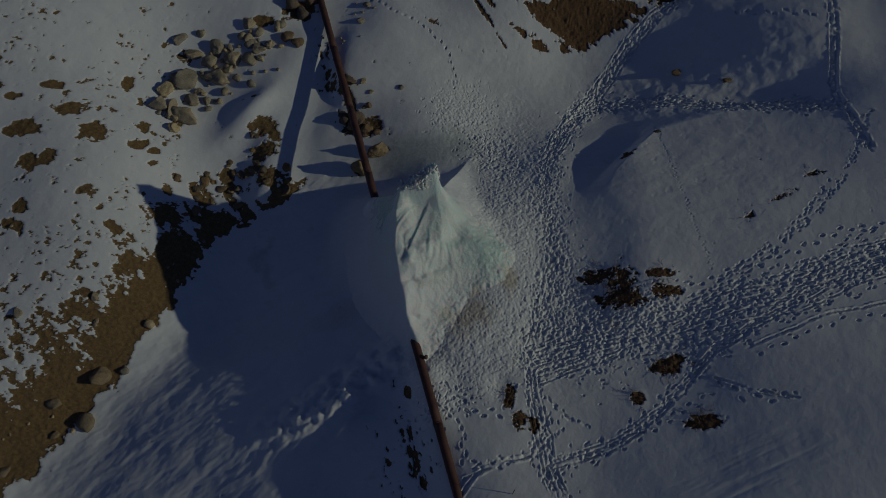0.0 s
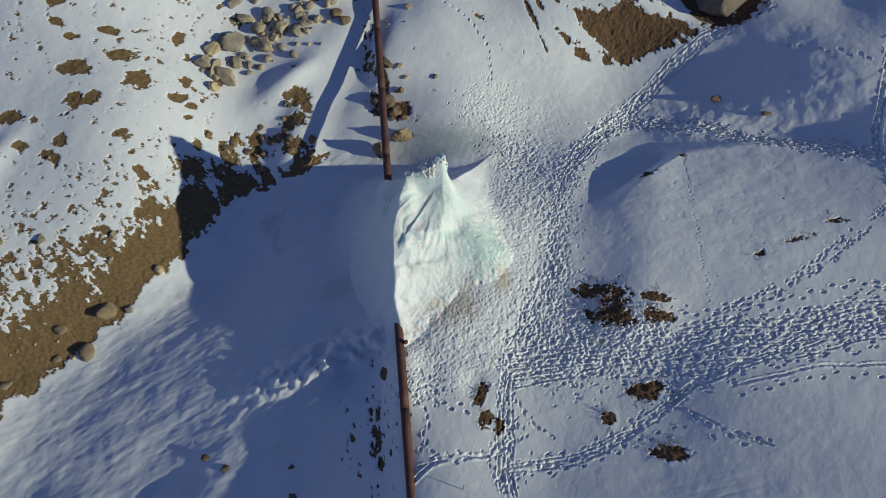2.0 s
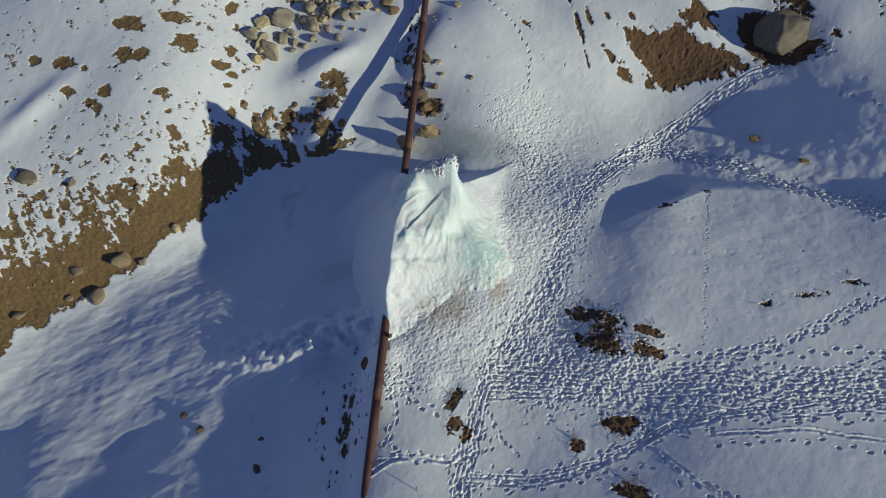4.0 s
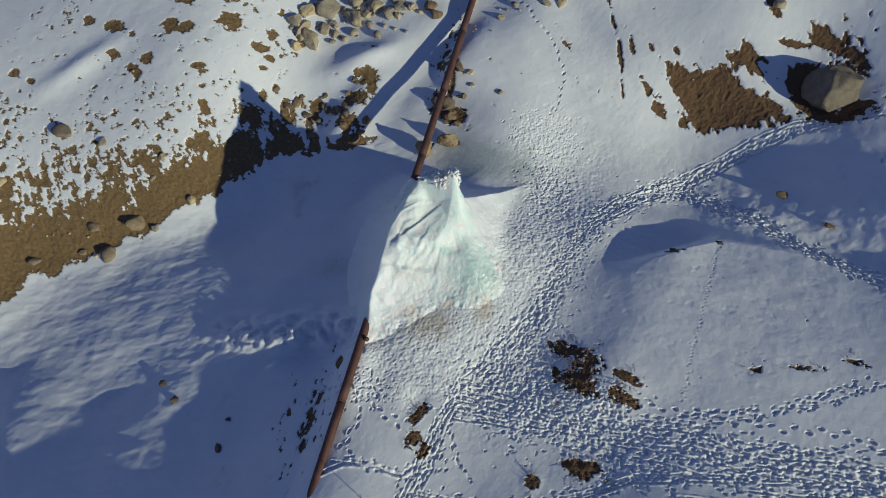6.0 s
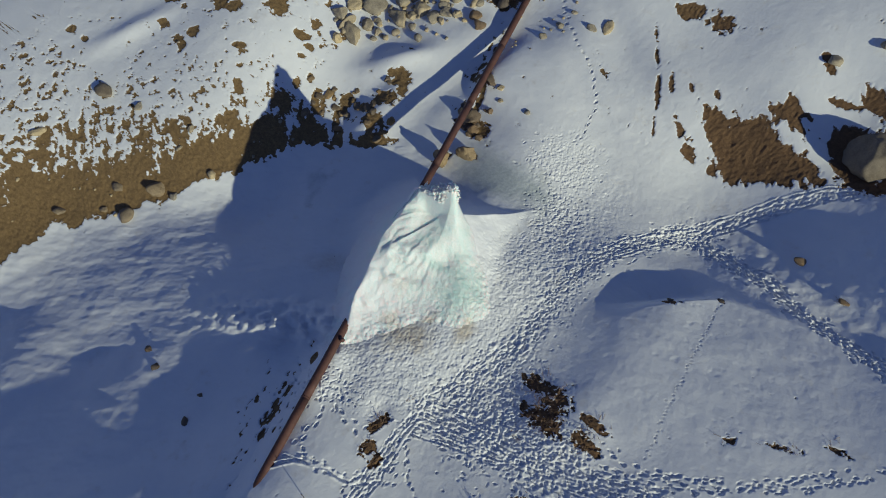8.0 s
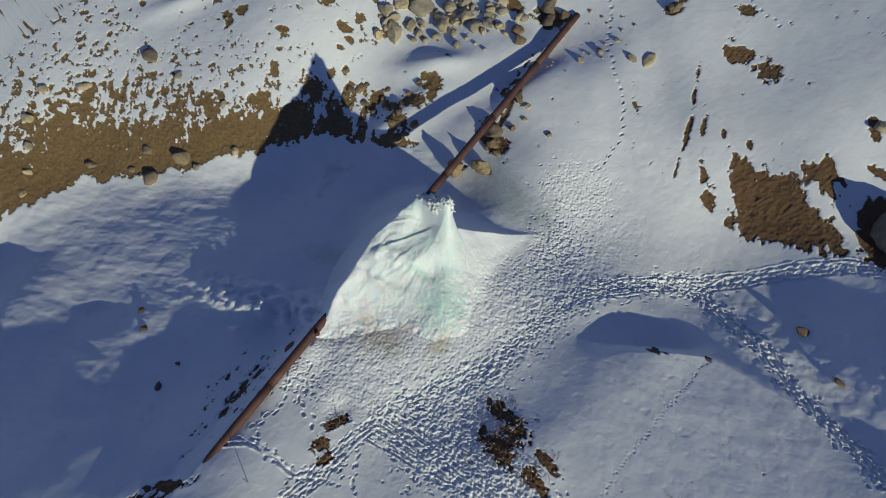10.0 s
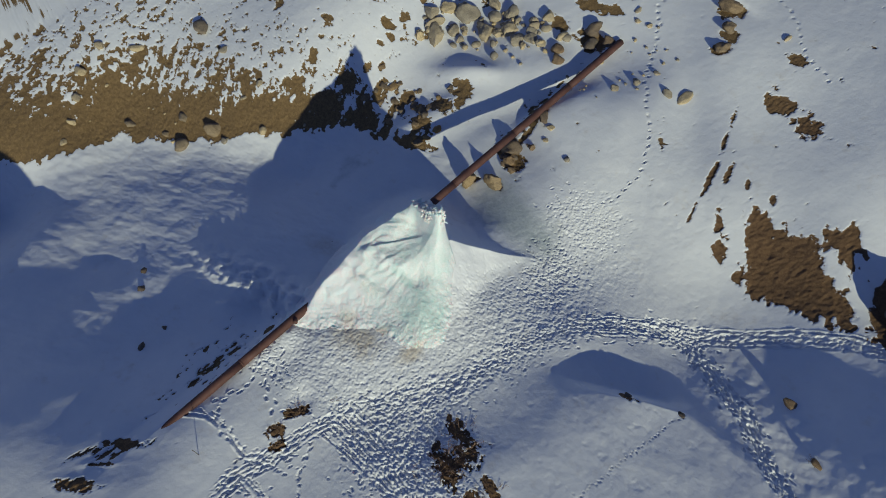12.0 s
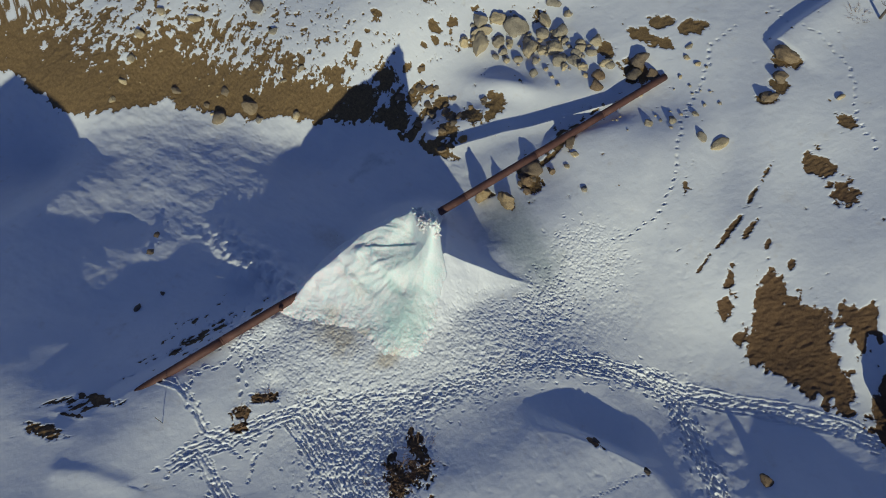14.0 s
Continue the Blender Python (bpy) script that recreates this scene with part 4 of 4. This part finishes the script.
rnd = random.Random(9)
bm = bmesh.new()
for k in range(200):
    a, r = rnd.uniform(0, 6.283), math.sqrt(rnd.random())
    k1, k2 = 1.25 * r * math.cos(a), 0.5 * r * math.sin(a)
    px, py = -1.35 + 0.96 * k1 - 0.29 * k2, 24.95 + 0.29 * k1 + 0.96 * k2
    pz = float(ice_height(np.array([px]), np.array([py]))[0]) + rnd.uniform(-0.2, -0.04)
    if pz < 6.1:
        continue
    q = rnd.uniform(0.06, 0.12)
    lump(bm, (px + 0.5, py - 21.0, pz - fountain.location.z), (q * rnd.uniform(0.7, 1.2), q * rnd.uniform(0.8, 1.3), q * rnd.uniform(1.0, 2.4)), k + 1, 1.1, 2)
part("ice_crown", bm, ICE, fountain, "knobbly crown of frozen spray")

# ---- the pipe ----
def pipe_at(y):
    return Vector((np.interp(y, [4.0, 6.0, 16.0, 26.0, 46.2], [1.94, 1.37, -1.46, -4.26, -9.88]), y, np.interp(y, [4.0, 7.0, 16.0, 19.0, 24.0, 26.8, 38.0, 46.2], [1.10, 1.42, 1.60, 1.0, 0.9, 1.67, 1.95, 2.25])))


def tube(bm, points, radii, sides=16, close=True):
    rings = []
    for k, (p, r) in enumerate(zip(points, radii)):
        way = (points[min(k + 1, len(points) - 1)] - points[max(k - 1, 0)]).normalized()
        a = way.orthogonal().normalized() if abs(way.z) > 0.95 else way.cross(Vector((0, 0, 1))).normalized()
        b = way.cross(a)
        rings.append([bm.verts.new(p + r * (math.cos(t) * a + math.sin(t) * b)) for t in (2 * math.pi * i / sides for i in range(sides))])
    for r0, r1 in zip(rings, rings[1:]):
        for i in range(sides):
            bm.faces.new((r0[i], r0[(i + 1) % sides], r1[(i + 1) % sides], r1[i]))
    if close and sides > 2:
        bm.faces.new(rings[0][::-1])
        bm.faces.new(rings[-1])
    return rings


conduit = base("water_pipe", *pipe_at(26.0), "long rust-brown steel water pipe crossing the gully", "pipe")
home = conduit.location.copy()
JOINTS = [4.6, 11.4, 17.2, 23.0, 28.8, 34.6, 40.4, 46.2]
for y0, y1 in zip(JOINTS, JOINTS[1:]):
    bm = bmesh.new()
    at = [pipe_at(y) - home for y in np.linspace(y0, y1, 7)]
    tube(bm, at, [0.265] * 7, 24)
    part("pipe_section", bm, RUST, conduit)
for y in JOINTS[1:-1]:
    bm = bmesh.new()
    tube(bm, [pipe_at(y + d) - home for d in (-0.05, -0.02, 0.02, 0.05)], [0.268, 0.283, 0.283, 0.268], 24)
    part("weld_seam", bm, RUST, conduit, "thick weld seam")
bm = bmesh.new()
p = pipe_at(15.4) - home
tube(bm, [p + Vector((0.05, 0, 0.1)), p + Vector((0.42, -0.12, 0.28))], [0.09, 0.08], 12)
tube(bm, [p + Vector((0.38, -0.10, 0.26)), p + Vector((0.46, -0.14, 0.30))], [0.14, 0.14], 12)
part("valve_stub", bm, RUST, conduit, "short capped steel branch")


# ---- stones ----
def stone(px, py, size, mat, label, group, seed, sink=0.3, level=3, rough=0.38, turn=0.0, name="rock", category="rock", low=0.52, high=0.86):
    bm = bmesh.new()
    rs = random.Random(seed)
    cuts = [(Vector((rs.gauss(0, 1), rs.gauss(0, 1), rs.gauss(0.3, 0.8))).normalized(), rs.uniform(low, high)) for _ in range(10)]
    made = bmesh.ops.create_icosphere(bm, subdivisions=level, radius=1.0)["verts"]
    shift = Vector((rs.uniform(-9, 9), rs.uniform(-9, 9), rs.uniform(-9, 9)))
    for v in made:
        p = v.co.copy()
        for way, d in cuts:
            over = p.dot(way) - d
            if over > 0:
                p -= way * over * 0.94
        p *= 1 + rough * 0.5 * noise.noise(p * 1.2 + shift) + rough * 0.22 * noise.noise(p * 3.3 + shift) + rough * 0.10 * noise.noise(p * 8 + shift)
        v.co = Vector((p.x * size[0], p.y * size[1], p.z * size[2]))
    bmesh.ops.rotate(bm, verts=bm.verts, cent=(0, 0, 0), matrix=Euler((rs.uniform(-0.2, 0.2), rs.uniform(-0.2, 0.2), radians(turn))).to_matrix())
    ob = part(name, bm, mat)
    ob.location = (px, py, ground_at(px, py) + size[2] * (1 - 2 * sink))
    return tagged(ob, label, category, group)


PILE = [  # x, y, half length, half width
    (-21.5, 36.0, 0.80, 0.55), (-21.2, 37.5, 0.60, 0.45), (-20.5, 36.0, 0.75, 0.36), (-19.9, 38.5, 0.85, 0.80), (-19.4, 40.9, 0.65, 0.35), (-18.1, 40.1, 0.55, 0.65),
    (-17.6, 41.3, 0.65, 0.50), (-19.5, 35.3, 0.95, 0.65), (-20.1, 34.2, 0.35, 0.40), (-19.1, 36.9, 0.45, 0.55), (-17.9, 36.7, 0.36, 0.30), (-17.4, 38.8, 0.95, 0.60),
    (-16.2, 40.4, 0.60, 0.62), (-16.5, 39.4, 0.42, 0.32), (-14.9, 40.1, 0.58, 0.50), (-15.0, 41.5, 0.42, 0.36), (-14.2, 41.0, 0.42, 0.36), (-13.4, 41.3, 0.34, 0.32),
    (-14.1, 40.1, 0.30, 0.24), (-19.0, 42.6, 0.34, 0.28), (-20.6, 42.0, 0.50, 0.34), (-12.9, 43.0, 0.45, 0.30), (-15.2, 43.2, 0.50, 0.42), (-18.7, 37.6, 0.30, 0.26),
]
for k, (px, py, a, b) in enumerate(PILE):
    stone(px, py, (1.3 * a, 1.3 * b, 0.75 * min(a, b) + 0.12), TAN, "rounded tan boulder in a pile of boulders on snow", "boulder pile", 300 + k, 0.40, 4, 0.45, (k * 47) % 180)
chips = random.Random(21)
for k in range(90):
    px, py = chips.uniform(-21.5, -12.5), chips.uniform(34.5, 43.5)
    if abs((py - 39) - 0.55 * (px + 17)) < 2.6:
        r = chips.uniform(0.10, 0.24) if k % 3 else chips.uniform(0.28, 0.46)
        stone(px, py, (r * 1.2, r, r * 0.8), TAN, "small tan stone lying in snow among boulders", "boulder pile stones", 400 + k, 0.3, 2, 0.4, k * 31)

DARK = [  # x, y, half length, half width, half height
    (-12.1, 41.9, 0.55, 0.50, 0.45), (-11.2, 41.4, 0.62, 0.50, 0.40), (-12.0, 45.2, 0.85, 0.65, 0.60), (-11.1, 44.4, 0.65, 0.55, 0.45), (-10.4, 45.5, 0.70, 0.55, 0.50),
    (-6.3, 34.2, 0.85, 0.65, 0.65), (-5.6, 33.6, 0.60, 0.50, 0.50), (-7.2, 34.5, 0.50, 0.55, 0.50), (-7.0, 37.3, 0.42, 0.70, 0.35),
]
for k, (px, py, a, b, c) in enumerate(DARK):
    stone(px, py, (a, b, c), BROWN, "dark brown weathered rock beside the pipe", "rocks by the pipe", 500 + k, 0.36, 3, 0.7, k * 53)
stone(-4.6, 31.7, (0.74, 0.60, 0.72), BOULDER, "blunt tan boulder standing in slush beside the pipe", "", 531, 0.2, 4, 0.7, 20)
stone(-5.75, 30.5, (0.62, 0.58, 0.85), BOULDER, "upright tan rock propping up the pipe", "", 532, 0.15, 4, 0.75, 70)

LOOSE = [  # x, y, half length, half width
    (-6.3, 43.0, 0.32, 0.30), (-5.9, 44.6, 0.36, 0.34), (-10.6, 48.2, 0.28, 0.22), (-11.4, 48.8, 0.22, 0.30), (-9.7, 48.6, 0.26, 0.22), (-5.7, 46.3, 0.28, 0.20),
    (-3.7, 45.6, 0.40, 0.34), (-2.8, 46.5, 0.34, 0.72), (-5.8, 37.2, 0.34, 0.24), (-5.2, 36.4, 0.26, 0.18), (-3.0, 36.7, 0.28, 0.24), (-2.5, 54.8, 0.22, 0.34),
(12.0, 52.1, 0.50, 0.55), (14.3, 54.6, 0.6, 0.45), (-10.7, 7.0, 0.40, 0.30),
    (-12.3, 7.5, 0.48, 0.26), (-5.9, 5.9, 0.22, 0.34), (-6.5, 7.6, 0.20, 0.14), (17.8, 38.0, 0.62, 0.34), (21.0, 36.4, 0.35, 0.2), (12.9, 30.0, 0.30, 0.22), (15.3, 31.9, 0.22, 0.16),
]
for k, (px, py, a, b) in enumerate(LOOSE):
    stone(px, py, (1.1 * a, 1.1 * b, 0.6 * min(a, b)), TAN if k < 14 else BROWN, "single weathered stone half sunk in snow", "loose stones", 600 + k, 0.34 if k not in (14, 15) else 0.62, 3, 0.42, (k * 37) % 50)
for k, (px, py, a, b, c) in enumerate([(-7.2, 53.8, 1.0, 0.65, 0.55), (-5.7, 52.4, 0.62, 0.5, 0.34), (-4.6, 51.0, 0.7, 0.5, 0.36)]):
    stone(px, py, (a, b, c), CLOD, "low brown mound of earth thawed out of the snow", "earth mounds", 660 + k, 0.4, 4, 0.6, 30 + 40 * k, "earth_mound", "mound")
BANK = [
    (-32.4, 19.3, 0.95, 0.62), (-23.2, 16.4, 0.85, 0.75), (-24.0, 13.5, 0.62, 0.60), (-26.2, 14.6, 0.55, 0.42), (-29.1, 10.3, 0.50, 0.36), (-26.1, 12.7, 0.36, 0.28),
    (-21.7, 16.8, 0.40, 0.36), (-20.3, 19.8, 0.36, 0.40), (-23.8, 21.3, 0.32, 0.34), (-28.8, 20.0, 0.36, 0.46), (-34.9, 13.6, 0.70, 0.42), (-36.0, 8.4, 0.6, 0.5),
    (-33.9, 7.2, 0.62, 0.40), (-32.0, 6.0, 0.42, 0.36), (-37.2, 10.8, 0.5, 0.4), (-30.6, 4.6, 0.4, 0.3),
]
for k, (px, py, a, b) in enumerate(BANK):
    stone(px, py, (1.1 * a, 1.1 * b, 0.7 * min(a, b)), BOULDER if k < 6 else TAN, "tan boulder bedded in the bare earth bank", "stones in the bank", 700 + k, 0.36, 3, 0.42, (k * 41) % 60)
clods = random.Random(33)
for k in range(60):
    px, py = clods.gauss(-15.2, 2.2), clods.gauss(30.6, 1.5)
    r = clods.uniform(0.12, 0.42)
    if bare[np.searchsorted(YS, py), np.searchsorted(XS, px)] > -0.35:
        stone(px, py, (r * clods.uniform(1, 1.5), r, r * 0.4), CLOD, "ochre clod of thawed earth in snow", "stones on the thawed slope", 800 + k, 0.38, 3, 0.5, k * 29)
for k in range(60):
    px, py = clods.uniform(-36, -17), clods.uniform(6, 28)
    if soil[np.searchsorted(YS, py), np.searchsorted(XS, px)] > 0.5:
        r = clods.uniform(0.08, 0.2)
        stone(px, py, (r * 1.3, r, r * 0.7), TAN, "small stone on the bare earth bank", "small bank stones", 900 + k, 0.3, 2, 0.5, k * 29)
for k in range(24):
    px, py = clods.uniform(-10.4, -5.2), clods.uniform(41, 49)
    r = clods.uniform(0.06, 0.16)
    stone(px, py, (r * 1.2, r, r * 0.7), TAN, "small stone poking out of the snow slope", "small slope stones", 960 + k, 0.38, 2, 0.5, k * 29)

heap_of = random.Random(51)
for k in range(18):
    px, py, r = heap_of.gauss(-6.1, 0.55), heap_of.gauss(34.1, 0.5), heap_of.uniform(0.14, 0.34)
    stone(px, py, (r * 1.3, r, r * 0.8), BROWN, "dark brown rock in a jumbled heap under the pipe", "rock heap", 560 + k, 0.3, 3, 0.7, k * 37)
stone(18.1, 47.35, (2.15, 1.75, 1.7), BOULDER, "huge rounded brown boulder with a dark stained side", "", 77, 0.36, 5, 0.30, 25, "great_boulder", "boulder", 0.66, 0.95)


# ---- dry shrubs and a bare tree ----
def shrub(px, py, spread, tall, count, label, seed):
    rs = random.Random(seed)
    thing = base("dry_shrub", px, py, ground_at(px, py), label, "shrub", "dry shrubs")
    bm = bmesh.new()
    if count:
        for k in range(count):
            a, r = rs.uniform(0, 6.283), spread * math.sqrt(rs.random())
            foot = Vector((0.75 * r * math.cos(a), 0.75 * r * math.sin(a), -0.05))
            lean = Vector((math.cos(a) * r * 0.6, math.sin(a) * r * 0.6, 0)) + Vector((rs.gauss(0, 0.12), rs.gauss(0, 0.12), 0))
            h = tall * rs.uniform(0.5, 1.1)
            mid, tip = foot + lean * 0.5 + Vector((0, 0, h * 0.6)), foot + lean * 1.1 + Vector((rs.gauss(0, 0.1), rs.gauss(0, 0.1), h))
            tube(bm, [foot, mid, tip], [0.016, 0.011, 0.004], 3, False)
            for j in range(3):
                q = mid.lerp(tip, rs.random())
                tube(bm, [q, q + Vector((rs.gauss(0, 0.09), rs.gauss(0, 0.09), rs.uniform(0, 0.06)))], [0.009, 0.003], 3, False)
    tagged(part("brushwood", bm, TWIG, thing, smooth=False), kind="stuff")
    return thing


for k, (px, py, spread, tall, count) in enumerate([
    (10.2, 20.6, 1.0, 0.45, 220), (11.3, 20.4, 0.75, 0.5, 220), (11.1, 19.1, 0.9, 0.5, 260), (11.9, 19.3, 0.45, 0.5, 120), (13.8, 20.4, 0.7, 0.3, 120), (13.8, 19.3, 0.75, 0.3, 120),
    (13.5, 14.8, 0.8, 0.4, 180), (11.5, 12.8, 0.45, 0.45, 110), (14.8, 11.2, 0.8, 0.35, 160), (4.1, 13.1, 0.4, 0.45, 90), (4.6, 11.7, 0.35, 0.4, 70), (5.4, 11.3, 0.3, 0.3, 50),
    (19.7, 24.1, 0.5, 0.3, 90), (21.6, 25.2, 0.5, 0.25, 60), (22.5, 25.6, 0.5, 0.25, 60), (24.2, 27.0, 0.5, 0.35, 90), (10.5, 17.4, 0.4, 0.35, 60), (4.3, 15.3, 0.3, 0.25, 40), (20.9, 36.4, 0.3, 0.4, 50), (-8.4, 60.0, 0.9, 0.7, 160),
]):
    shrub(px, py, spread, 0.36 * tall, int((0.16 if k < 12 else 0.16) * count), "low dry brown shrub standing in trodden snow" if k < 12 else "sparse dry brown shrub poking through snow", 40 + k)


def bare_tree(px, py, tall, seed):
    rs = random.Random(seed)
    thing = base("bare_tree", px, py, ground_at(px, py), "leafless grey tree with thin spreading branches on snow", "tree")
    bm = bmesh.new()
    spine = [Vector((0.05 * k * rs.uniform(-1, 1), 0.05 * k * rs.uniform(-1, 1), tall * k / 6 - 0.1)) for k in range(7)]
    tube(bm, spine, [0.11, 0.10, 0.085, 0.07, 0.05, 0.03, 0.015], 8)
    part("trunk", bm, BARK, thing)
    for k in range(16):
        bm = bmesh.new()
        root = spine[1].lerp(spine[6], (k + 0.5) / 16)
        a, length = k * 2.4 + rs.uniform(-0.3, 0.3), rs.uniform(0.9, 1.9)
        way = Vector((math.cos(a), math.sin(a), rs.uniform(0.3, 0.8)))
        mid, tip = root + way * length * 0.5, root + way * length + Vector((rs.gauss(0, 0.15), rs.gauss(0, 0.15), 0.1))
        tube(bm, [root, mid, tip], [0.032, 0.02, 0.006], 5)
        for j in range(6):
            q = root.lerp(tip, rs.uniform(0.3, 1.0))
            tube(bm, [q, q + Vector((rs.gauss(0, 0.4), rs.gauss(0, 0.4), rs.uniform(0.1, 0.5)))], [0.012, 0.004], 3, False)
        part("branch", bm, BARK, thing)
    return thing


bare_tree(-7.6, 61.3, 4.5, 5)

# a marker stake beside the pipe
bm = bmesh.new()
tube(bm, [Vector((0, 0, -0.2)), Vector((0.02, 0.01, 0.6)), Vector((0.03, 0.0, 1.2))], [0.022, 0.02, 0.018], 8)
stake = part("stake", bm, BARK)
stake.location = (3.9, 7.4, ground_at(3.9, 7.4))
tagged(stake, "thin grey wooden stake standing upright in the snow", "stake")
